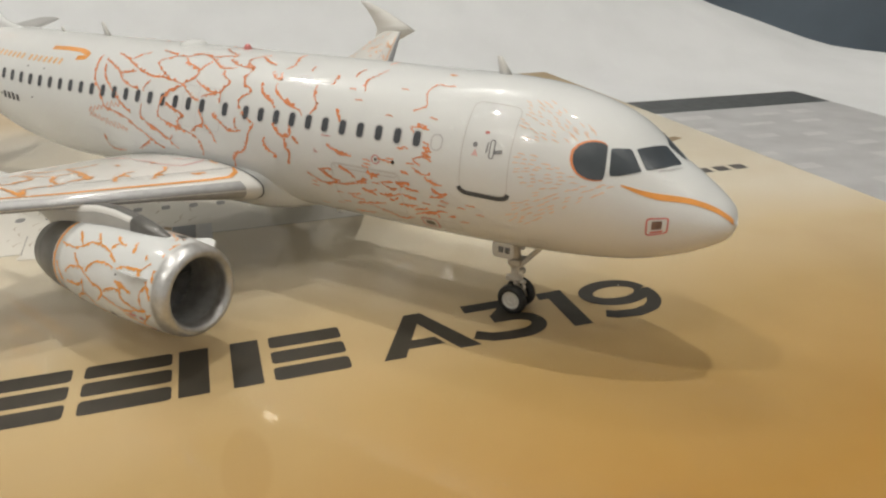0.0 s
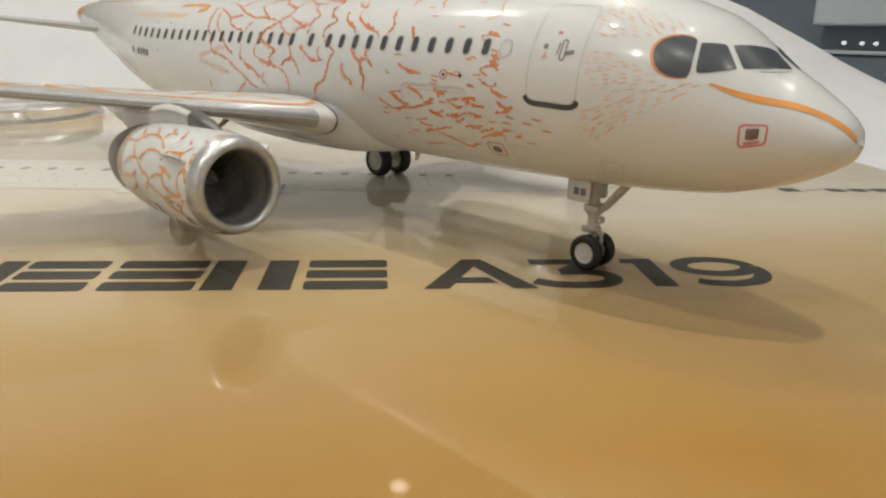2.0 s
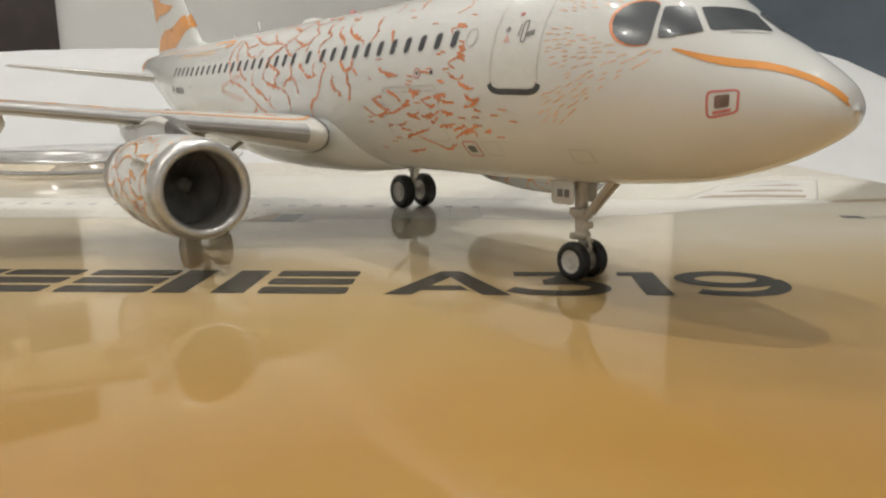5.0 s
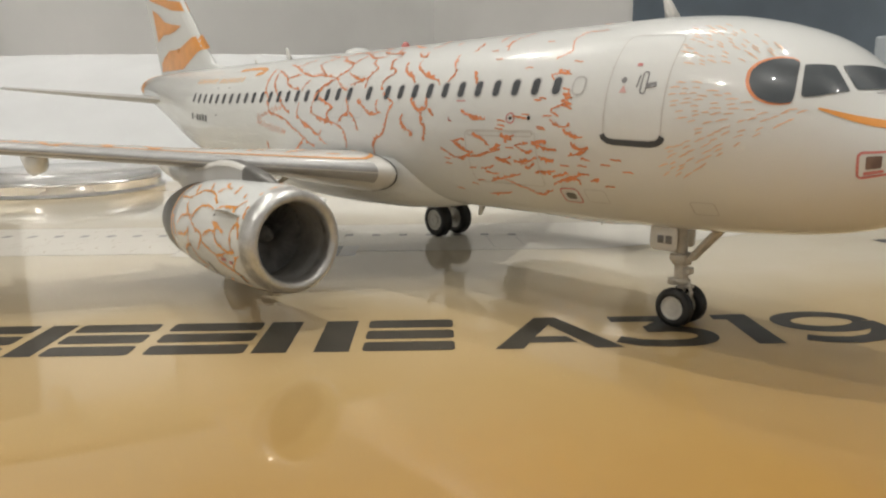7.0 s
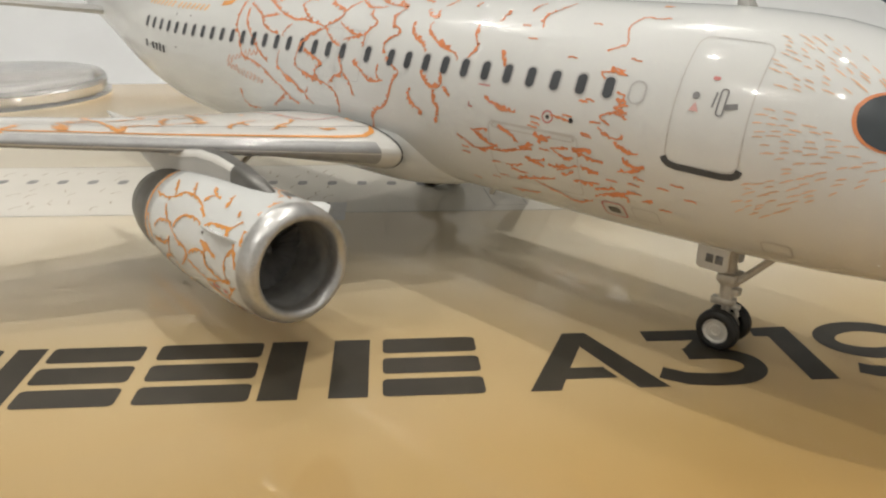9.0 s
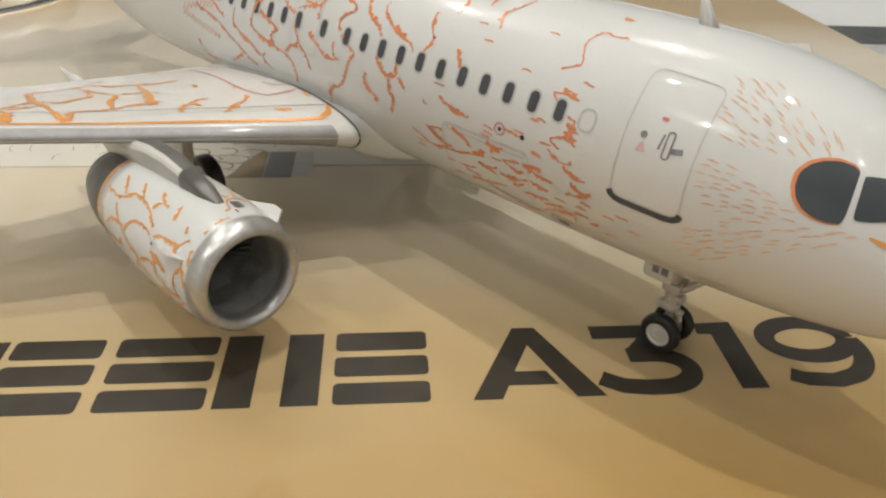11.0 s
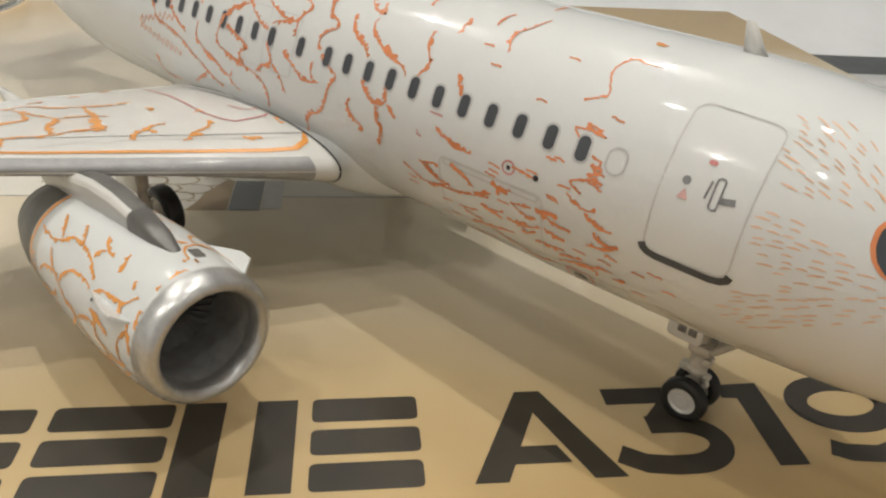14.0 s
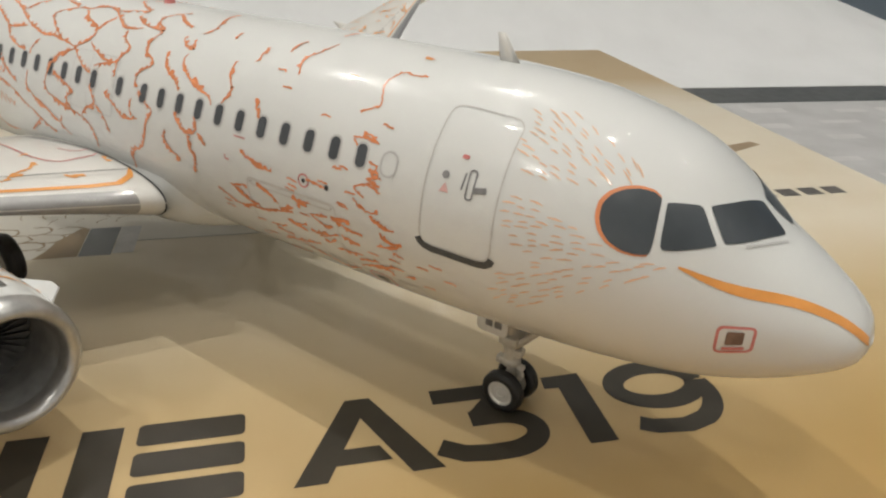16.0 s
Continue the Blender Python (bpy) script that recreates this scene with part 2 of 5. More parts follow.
def ribbon_into(bm, path, widths, place):
    """A strip along a 2D path, put into space by place(u, v)."""
    left, right = [], []
    n = len(path)
    for i, (u, v) in enumerate(path):
        a, b = path[max(i - 1, 0)], path[min(i + 1, n - 1)]
        du, dv = b[0] - a[0], b[1] - a[1]
        size = math.hypot(du, dv) or 1
        w = widths[i] if hasattr(widths, "__len__") else widths
        lw, rw = w if isinstance(w, tuple) else (w / 2, w / 2)
        left.append(bm.verts.new(place(u - dv / size * lw, v + du / size * lw)))
        right.append(bm.verts.new(place(u + dv / size * rw, v - du / size * rw)))
    for i in range(n - 1):
        bm.faces.new((left[i], right[i], right[i + 1], left[i + 1]))


def rounded(w, h, r, n=5):
    """Outline of a rounded rectangle about the origin."""
    pts = []
    for cx, cy, a0 in ((w / 2 - r, h / 2 - r, 0), (-w / 2 + r, h / 2 - r, 90), (-w / 2 + r, -h / 2 + r, 180), (w / 2 - r, -h / 2 + r, 270)):
        for k in range(n + 1):
            a = math.radians(a0 + 90 * k / n)
            pts.append((cx + r * math.cos(a), cy + r * math.sin(a)))
    return pts


def empty(name, at, label, category, group=""):
    ob = new(name)
    ob.empty_display_size = 0.005
    ob.location = [c * MM for c in at]
    return tagged(ob, label, category, group)


# ---- fuselage shape (mm) ----
NOSE = 2.44
TOPS = ((0, 17.0), (0.3, 18.25), (1.2, 19.4), (2.7, 20.6), (4.7, 22.0), (6.7, 23.22), (8.7, 24.83), (10.7, 26.42), (12.7, 27.58), (16.7, 29.0), (21.7, 30.0), (28.7, 30.4), (120, 30.4), (150, 30.3), (163, 29.8), (168.7, 28.9), (170.1, 27.6))
LOWS = ((0, 17.0), (0.3, 15.85), (1.2, 14.95), (2.7, 14.05), (4.7, 13.05), (7.7, 11.98), (10.7, 11.2), (15.7, 10.55), (21.7, 10.12), (28.7, 9.9), (40, 9.7), (105, 9.7), (116, 10.5), (130, 13.6), (145, 18.2), (160, 23.0), (168.7, 25.6), (170.1, 27.2))
WIDE = ((0, 0.02), (0.3, 1.8), (1.2, 3.05), (2.7, 4.15), (4.7, 5.35), (7.7, 6.8), (10.7, 7.85), (15.7, 9.1), (20.7, 9.7), (25.7, 10.1), (32, 10.35), (108, 10.35), (118, 9.9), (130, 8.4), (145, 5.6), (160, 2.9), (168.7, 1.4), (170.1, 0.3))


def spline(knots, s):
    """A smooth curve through knots (monotone tangents)."""
    n = len(knots)
    if s <= knots[0][0]:
        return knots[0][1]
    for i in range(n - 1):
        (x0, y0), (x1, y1) = knots[i], knots[i + 1]
        if s <= x1:
            h = x1 - x0
            d = (y1 - y0) / h

            def slope(j):
                if j == 0 or j == n - 1:
                    return (knots[min(j + 1, n - 1)][1] - knots[max(j - 1, 0)][1]) / (knots[min(j + 1, n - 1)][0] - knots[max(j - 1, 0)][0])
                a = (knots[j][1] - knots[j - 1][1]) / (knots[j][0] - knots[j - 1][0])
                b = (knots[j + 1][1] - knots[j][1]) / (knots[j + 1][0] - knots[j][0])
                return 0.0 if a * b <= 0 else 2 * a * b / (a + b)

            m0, m1 = slope(i), slope(i + 1)
            u = (s - x0) / h
            return y0 * (1 + 2 * u) * (1 - u) ** 2 + h * m0 * u * (1 - u) ** 2 + y1 * u * u * (3 - 2 * u) + h * m1 * u * u * (u - 1)
    return knots[-1][1]


def section(x):
    """Centre height, half height and half width of the fuselage at x (mm)."""
    s = NOSE - x
    top, low = spline(TOPS, s), spline(LOWS, s)
    return (top + low) / 2, (top - low) / 2, spline(WIDE, s)


def skin(x, phi, off=0.0, side=-1):
    """A point of the fuselage skin, phi degrees above its widest line."""
    zc, hh, hw = section(x)
    c, s = math.cos(math.radians(phi)), math.sin(math.radians(phi))
    n = Vector((0, side * c / max(hw, 0.01), s / max(hh, 0.01))).normalized()
    return Vector((x, side * hw * c, zc + hh * s)) + n * off


# ---- room ----
X0, X1, Y0, Y1, Z0, Z1 = -3200, 2400, -2600, 2750, -750, 1760
tagged(part("floor", box(X0 - 100, X1 + 100, Y0 - 100, Y1 + 100, Z0 - 100, Z0), WOODFLOOR, smooth=False), "wooden floor of the room", "floor", kind="structure")
tagged(part("ceiling", box(X0 - 100, X1 + 100, Y0 - 100, Y1 + 100, Z1, Z1 + 100), CEILPAINT, smooth=False), "plain white ceiling", "ceiling", kind="structure")
tagged(part("wall_north", box(X0 - 100, X1 + 100, Y1, Y1 + 100, Z0, Z1), WALLPAINT, smooth=False), "pale grey painted wall", "wall", kind="structure")
tagged(part("wall_south", box(X0 - 100, X1 + 100, Y0 - 100, Y0, Z0, Z1), WALLPAINT, smooth=False), "pale grey painted wall", "wall", kind="structure")
tagged(part("wall_west", box(X0 - 100, X0, Y0, Y1, Z0, Z1), WALLPAINT, smooth=False), "pale grey painted wall", "wall", kind="structure")
tagged(part("wall_east", box(X1, X1 + 100, Y0, Y1, Z0, Z1), WALLPAINT, smooth=False), "pale grey painted wall", "wall", kind="structure")


def downlight(x, y):
    d = empty("downlight", (x, y, Z1), "small round recessed ceiling spotlight, switched on", "ceiling light", "ceiling spotlights")
    part("trim_ring", spun(((0, 38), (-4, 52), (-1, 58), (0, 58)), "z"), CHROME, d)
    part("lamp_disc", spun(((-1, 0.01), (-1, 36)), "z"), GLOW, d)
    return d


for sx, sy, watts, radius, bare in SPOTS:
    downlight(sx * 1000, sy * 1000)
for sx, sy in FAR_SPOTS:
    downlight(sx * 1000, sy * 1000)

# dark furniture at the far side of the room
ward = empty("wardrobe", (300, 2600, Z0), "tall slate-blue lacquered wardrobe against the wall", "wardrobe")
for k in range(3):
    part("door", box(-1980 + k * 1350, -640 + k * 1350, -150, -125, 0, 2300, 4), SLATE, ward, smooth=False)
part("body", box(-1985, 2060, -124, 145, 0, 2310, 4), SLATE, ward, smooth=False)
side = empty("sideboard", (-330, 1700, Z0), "slate-blue sideboard with round knobs and a lit open slot", "sideboard")
part("body", box(-160, 930, -200, 200, 0, 751, 5), SLATE, side, smooth=False)
part("ledge", box(-165, 935, -206, 200, 752, 759, 2), SLATE_LIGHT, side, smooth=False)
part("back_panel", box(-160, 930, -150, -120, 760, 804), SLATE, side, smooth=False)
part("top_panel", box(-165, 935, -206, 200, 805, 895, 5), SLATE_LIGHT, side, smooth=False)
for lx in (-109, -77, -53, 14, 36, 102, 131, 210):
    part("slot_light", spun(((-185, 0.01), (-186, 3), (-176, 4), (-174, 0.01)), "y", (lx, 0, 773), 16), DIM, side)
for lx in (-14, 168, 350):
    part("knob", spun(((-214, 0.01), (-213, 5), (-208, 7), (-203, 4), (-200, 4)), "y", (lx, 0, 719), 20), CHROME, side)
door = tagged(part("door_1", box(X0 + 2, X0 + 45, -420, 545, Z0, 1290, 4), BROWN, smooth=False), "dark brown wooden door in the wall", "door", kind="structure")

# ---- table, cloth and printed sheets ----
def cloth_edge(s):
    """The right-hand edge of the white cloth, s mm along it."""
    return spline(((-900, 560), (-300, 430), (0, 370), (300, 340), (800, 320)), s)


TABLE = -41.1


def cloth_height(x, y):
    """Flat on the table round the box and the sheet, rising behind them to a rounded ridge."""
    far = math.hypot(x + 60, y + 40)
    turn = math.degrees(math.atan2(y + 65, x - 15))
    turn = turn if turn > -90 else turn + 360
    start = spline(((60, 460), (95, 460), (107, 400), (125, 330), (150, 290), (175, 345), (215, 380)), turn)
    top = spline(((60, 570), (110, 566), (150, 555), (175, 635), (215, 670)), turn)
    lift = max(0.0, min(1.0, (far - start) / (top - start)))
    lift = lift * lift * (3 - 2 * lift)
    ridge = spline(((60, -41), (90, -40), (93.5, -37.5), (96, -30), (99, -19), (102, -8), (105.4, 9), (108.3, 27), (111, 42), (114, 57), (118, 61), (121.5, 64), (128, 67), (140, 71), (155, 68), (165, 67), (175, 63), (185, 60), (215, 57)), turn)
    if y < -40 and x > -100:
        ridge = -46
    fall = max(0.0, far - top - 30)
    n = noise.noise(Vector((x * 0.004, y * 0.004, 0.3))) * 5 + noise.noise(Vector((x * 0.016, y * 0.013, 1.3))) * 1.2
    return TABLE + lift * (ridge - TABLE) + n * lift * min(1.0, max(0.15, (turn - 95) / 15)) - fall * fall * 0.0011


def cloth():
    rows = []
    for i in range(90):
        y = -430 + 1240 * i / 89
        edge = cloth_edge(y - 200)
        row = []
        for k, d in enumerate([0, 5, 12] + [22 + 14.8 * j for j in range(83)]):
            x = edge - d * (edge + 1300) / 1240
            drop = -8 * math.exp(-d / 9.0)
            row.append(Vector((x, y, cloth_height(x, y) + drop)))
        hang = [Vector((edge + 3, y, row[0].z - 12)), Vector((edge + 4 + 4 * math.sin(y * 0.03), y, row[0].z - 120)), Vector((edge + 6 + 9 * math.sin(y * 0.03), y, row[0].z - 420))]
        rows.append(hang[::-1] + row)
    back = [Vector((p.x, p.y + 12, p.z - 14)) for p in rows[-1]]
    low = [Vector((p.x, p.y + 16, -440)) for p in rows[-1]]
    rows += [back, low]
    return loft(rows, close=False)


tagged(part("tablecloth", cloth(), CLOTH), "white cloth spread over the table, rising in soft folds behind", "tablecloth")
table = empty("table", (-300, 0, Z0), "table hidden under a white cloth", "table")
part("tabletop", box(-380, 320, -400, 240, 665, 698, 4), BROWN, table, smooth=False)
for lx, ly in ((-340, -360), (280, -360), (-340, 200), (280, 200)):
    part("leg", box(lx - 30, lx + 30, ly - 30, ly + 30, 0, 664, 3), BROWN, table, smooth=False)

# the gold sheet's own axes: u along the lettering, v away from it; origin at the letter's foot
UX, UY, OX, OY = 0.6553, 0.7553, -30.3, -19.3


def on_sheet(z):
    def place(u, v):
        return Vector((OX + UX * u - UY * v, OY + UY * u + UX * v, z))
    return place


SHEET = on_sheet(0)
sheet = empty("printed_box", SHEET(100, 167), "flat card box with a glossy gold and cream lid, dark lettering", "box")
sheet.rotation_euler = (0, 0, math.atan2(UY, UX))


def sheet_place(z):
    """Sheet coordinates as seen from its far right corner."""
    def place(u, v):
        return Vector((u - 100, v - 167, z))
    return place


part("lid", box(-420, 0, -300, 0, -0.35, 0.0), GOLD, sheet, smooth=False)
part("box_side", box(-419.5, -0.5, -299.5, -0.5, -40.5, -0.36), CREAMPRINT, sheet, "plain cream card side", smooth=False)


def print_bar(name, outline, mat, z=0.03, label=""):
    return part(name, plate(outline, sheet_place(z)), mat, sheet, label, smooth=False)


def stroke(bm, pts, w, z=0.03):
    ribbon_into(bm, pts, w, sheet_place(z))


def arc(cu, cv, ru, rv, a0, a1, n=20):
    return [(cu + ru * math.cos(math.radians(a0 + (a1 - a0) * k / n)), cv + rv * math.sin(math.radians(a0 + (a1 - a0) * k / n))) for k in range(n + 1)]


def numeral_three():
    bm = bmesh.new()
    stroke(bm, [(12.5, 8.85), (20.6, 8.85)], 2.0, 0.03)
    stroke(bm, [(20.9, 9.5), (18.7, 8.2), (15.8, 5.4)], (2.0, 2.0, 1.6), 0.036)
    stroke(bm, [(15.3, 5.3), (17.4, 5.3)] + arc(17.5, 3.1, 3.3, 2.2, 90, -90, 16) + [(16.0, 0.9), (13.8, 1.2), (11.9, 2.3)], 2.0, 0.042)
    return bm


def numeral_nine():
    bm = bmesh.new()
    stroke(bm, arc(34.0, 7.0, 4.1, 2.6, 0, 360, 36), 2.0, 0.03)
    stroke(bm, arc(33.9, 5.5, 4.75, 4.5, 16, -60, 16) + [(34.2, 1.0), (31.2, 1.35), (30.0, 2.0)], 1.9, 0.036)
    return bm


letter = plate([(-0.2, 0), (4.75, 9.9), (6.95, 9.9), (11.9, 0), (9.2, 0), (5.85, 7.25), (4.05, 3.55), (7.0, 3.55), (7.85, 1.7), (3.25, 1.7), (2.45, 0)], sheet_place(0.03))
part("print_letter", letter, BLACKPRINT, sheet, smooth=False)
part("print_numeral", numeral_three(), BLACKPRINT, sheet, smooth=False)
part("print_numeral", plate([(23.3, 8.2), (23.5, 9.9), (27.3, 10.0), (27.2, 0.3), (24.6, 0.3), (24.7, 8.1)], sheet_place(0.03)), BLACKPRINT, sheet, smooth=False)
part("print_numeral", numeral_nine(), BLACKPRINT, sheet, smooth=False)


# the maker's mark, as plain bars
for u0, u1, upright in ((-58.5, -47.0, 0), (-45.9, -43.2, 1), (-42.6, -34.3, 0), (-33.0, -23.6, 0), (-22.9, -13.8, 2), (-12.6, -3.9, 0)):
    if upright == 1:
        print_bar("print_bar", [(u0, 0), (u1, 0), (u1, 9.8), (u0, 9.8)], BLACKPRINT)
    elif upright == 2:
        for a, c in ((u0, u0 + 3.3), (u1 - 3.3, u1)):
            print_bar("print_bar", [(a, 0), (c, 0), (c, 9.8), (a, 9.8)], BLACKPRINT)
    else:
        for v in (0.0, 3.55, 7.1):
            print_bar("print_bar", [((u0 + u1) / 2 + a, v + 1.35 + c) for a, c in rounded(u1 - u0, 2.7, 0.5, 3)], BLACKPRINT)
for k in range(6):
    if k != 1:
        print_bar("print_bar", [(66 + 4.3 * k, 48.4), (69.2 + 4.3 * k, 48.4), (69.2 + 4.3 * k, 51.4), (66 + 4.3 * k, 51.4)], LINEPRINT)
    else:
        print_bar("print_bar", [(66.6 + 4.3 * k, 49.6), (68.8 + 4.3 * k, 49.6), (68.8 + 4.3 * k, 50.2), (66.6 + 4.3 * k, 50.2)], LINEPRINT)

# the second sheet, grey, tucked under the gold one
grey = empty("apron_sheet", (-30, 395, -40), "pale grey printed sheet with a dark strip, under the printed box", "poster")
grey.rotation_euler = (0, 0, radians(46.5))
GREYPAPER = material("grey_printed_paper", (0.50, 0.50, 0.50), 0.4, coat=0.2, grain=0.15, scale=60)
STRIP = material("dark_print_strip", (0.075, 0.08, 0.082), 0.45, grain=0.35, scale=200)
PALEPRINT = material("pale_print", (0.54, 0.535, 0.53), 0.4, grain=0.1, scale=100)
part("paper", box(-350, 0, -400, 0, -1.0, -0.6), GREYPAPER, grey, smooth=False)
part("dark_strip", plate([(-350, -30), (0, -30), (0, -1), (-350, -1)], lambda u, v: Vector((u, v, -0.55))), STRIP, grey, smooth=False)
rng = random.Random(4)
slabs = bmesh.new()
for r in range(9):
    for k in range(5):
        u, v = -130 + 32 * k + rng.uniform(-8, 8) + (r % 2) * 13, -46 - 21 * r + rng.uniform(-4, 4)
        if u < -24:
            w, h = rng.uniform(10, 20), rng.uniform(4, 8)
            vs = [slabs.verts.new((u + a * w, v + b * h, -0.56)) for a, b in ((0, 0), (1, 0), (1, 1), (0, 1))]
            slabs.faces.new(vs)
part("pale_patch", slabs, PALEPRINT, grey, smooth=False, kind="stuff")

# clear round coin case
case = empty("coin_capsule", (-213, -8, 0.3), "clear round plastic coin capsule with a gold-edged coin inside", "coin case")
shells = [part("lower_shell", spun(((0, 0.01), (0, 25.6), (0.2, 26.4), (1.1, 26.4), (1.3, 25.6), (3.0, 25.4), (3.0, 24.6), (0.8, 24.6), (0.8, 0.01)), "z", n=96), CLEAR, case),
          part("upper_shell", spun(((6.3, 0.01), (6.3, 19.5), (6.1, 22.6), (5.7, 24.4), (4.9, 25.4), (3.2, 25.8), (3.2, 24.8), (4.6, 24.3), (5.2, 23.2), (5.6, 20.5), (5.7, 0.01)), "z", n=96), CLEAR, case)]
for shell in shells:
    shell.visible_shadow = False
coin = empty("coin", (-213, -8, 1.25), "pale commemorative coin with a gold reeded edge", "coin")
part("disc", spun(((0, 0.01), (0, 22.4), (3.1, 22.4), (3.1, 20.8), (2.7, 20.2), (2.7, 0.01)), "z", n=96), PALEMETAL, coin)
reeds = bmesh.new()
for k in range(220):
    a = 2 * math.pi * k / 220
    c, s = math.cos(a), math.sin(a)
    corner = [Vector(((22.4 + d) * c - t * s, (22.4 + d) * s + t * c, z)) for d, t, z in ((0, -0.22, 0.3), (0.2, 0, 0.3), (0, 0.22, 0.3), (0, -0.22, 2.9), (0.2, 0, 2.9), (0, 0.22, 2.9))]
    vs = [reeds.verts.new(p) for p in corner]
    reeds.faces.new((vs[0], vs[1], vs[4], vs[3]))
    reeds.faces.new((vs[1], vs[2], vs[5], vs[4]))
part("reeded_edge", reeds, GOLDMETAL, coin, smooth=False)

# ---- the airplane model ----
plane = empty("airplane_model", (-79, 0, 0), "white model airliner with orange feather artwork, standing on its wheels", "model airplane")
BASE = Vector((-79, 0, 0))


def own(bm, to=BASE):
    for v in bm.verts:
        v.co -= to
    return bm


def fuselage():
    xs = [NOSE - s for s in (0.0, 0.15, 0.4, 0.8, 1.3, 2, 2.8, 3.6, 4.5, 5.5, 6.5, 7.5, 8.5, 9.5, 10.5, 11.5, 12.5, 14, 16, 18, 20, 22.5, 25, 28, 32)]
    xs += [NOSE - 32 - 4 * k for k in range(1, 19)] + [NOSE - 104 - 3 * k for k in range(1, 21)] + [NOSE - s for s in (166, 167.5, 168.6, 169.4)]
    rings = [[skin(x, 360 * k / 72) for k in range(72)] for x in xs]
    return loft(rings)


body = part("fuselage", own(fuselage()), WHITE, plane)


def decal(name, bm, mat, label=""):
    return part(name, own(bm), mat, body, label)


def mm_phi(x):
    """Degrees of phi that one millimetre along the skin takes."""
    _, hh, hw = section(x)
    return math.degrees(1 / ((hh + hw) / 2))


def filled(outline, off, cx, cphi, rings=4):
    """A patch on the skin: an outline of (mm along, mm up) about a centre, filled in rings."""
    bm = bmesh.new()
    k = mm_phi(cx)
    mid = bm.verts.new(skin(cx, cphi, off))
    last = None
    for r in range(1, rings + 1):
        f = r / rings
        row = [bm.verts.new(skin(cx + u * f, cphi + v * f * k, off)) for u, v in outline]
        n = len(row)
        for i in range(n):
            j = (i + 1) % n
            if last is None:
                bm.faces.new((mid, row[i], row[j]))
            else:
                bm.faces.new((last[i], row[i], row[j], last[j]))
        last = row
    bmesh.ops.recalc_face_normals(bm, faces=bm.faces)
    return bm


WINDOWS = [-31.75 - 2.69 * k for k in range(11)] + [-62.5] + [-66.9 - 2.68 * k for k in range(20)]
for wx in WINDOWS:
    halo = decal("window_surround", filled(rounded(1.32, 2.12, 0.58), 0.02, wx, 22.5, 2), HALO)
    decal("window", filled(rounded(0.95, 1.75, 0.42), 0.04, wx, 22.5, 2), DARK)


def outline_on_skin(pts, w, off=0.03, step=0.6, closed=False):
    """A drawn line on the skin through (x, phi) points."""
    if closed:
        pts = pts + pts[:1]
    path = []
    for (x0, p0), (x1, p1) in zip(pts, pts[1:]):
        n = max(1, int(math.hypot(x1 - x0, (p1 - p0) / mm_phi(x0)) / step))
        path += [(x0 + (x1 - x0) * i / n, p0 + (p1 - p0) * i / n) for i in range(n)]
    path.append(pts[-1])
    bm = bmesh.new()
    k = mm_phi(pts[0][0])
    if callable(w):
        w = [w(i / (len(path) - 1)) for i in range(len(path))]
    ribbon_into(bm, [(x, p / k) for x, p in path], w, lambda u, v: skin(u, v * k, off))
    return bm


def round_on_skin(x0, x1, p0, p1, r):
    k = mm_phi((x0 + x1) / 2)
    w, h = abs(x1 - x0), abs(p1 - p0) / k
    return [((x0 + x1) / 2 + u, (p0 + p1) / 2 + v * k) for u, v in rounded(w, h, r)]


decal("door_outline", outline_on_skin(round_on_skin(-25.8, -20.1, -6, 53, 0.9), 0.11, closed=True), GREYLINE)
decal("door_sill", outline_on_skin([(-25.9, -3.4), (-25.75, -5.2), (-25.4, -6.6), (-24.8, -7.4), (-21.2, -8.0), (-20.5, -7.4), (-20.1, -6.0), (-19.95, -4.0)], 0.55, 0.05), DARK)
decal("cargo_door_outline", outline_on_skin(round_on_skin(-44.0, -33.9, -36, -2, 0.6), 0.12, closed=True), GREYLINE)
decal("cargo_door_ledge", outline_on_skin(round_on_skin(-43.6, -34.3, -5.2, -2.6, 0.3), 0.14, closed=True), GREYLINE)
decal("blanked_window", outline_on_skin(round_on_skin(-29.8, -28.4, 17, 27, 0.65), 0.16, closed=True), HALO)
def patch(outline, off, rings=5):
    """A filled outline of (x, phi) points on the skin."""
    bm = bmesh.new()
    n = len(outline)
    cx, cp = sum(p[0] for p in outline) / n, sum(p[1] for p in outline) / n
    dense = []
    for i in range(n):
        (xa, pa), (xb, pb), (xc, pc), (xd, pd) = outline[i - 1], outline[i], outline[(i + 1) % n], outline[(i + 2) % n]
        for k in range(4):
            t = k / 4
            w = (-0.3 * t + 0.6 * t * t - 0.3 * t ** 3, 1 - 2.4 * t * t + 1.4 * t ** 3, 0.3 * t + 2.1 * t * t - 1.4 * t ** 3, -0.3 * t * t + 0.3 * t ** 3)
            dense.append((w[0] * xa + w[1] * xb + w[2] * xc + w[3] * xd, w[0] * pa + w[1] * pb + w[2] * pc + w[3] * pd))
    mid = bm.verts.new(skin(cx, cp, off))
    last, n = None, len(dense)
    for r in range(1, rings + 1):
        row = [bm.verts.new(skin(cx + (x - cx) * r / rings, cp + (q - cp) * r / rings, off)) for x, q in dense]
        for i in range(n):
            j = (i + 1) % n
            bm.faces.new((mid, row[i], row[j]) if last is None else (last[i], row[i], row[j], last[j]))
        last = row
    bmesh.ops.recalc_face_normals(bm, faces=bm.faces)
    return bm


def leaning(w, h, r, at=(-4.44, -2.0)):
    """A rounded square on the tapering nose: its top edge follows the nose line."""
    k = mm_phi(at[0])
    return [(at[0] + u, at[1] + v * k + 3.4 * u) for u, v in rounded(w, h, r)]


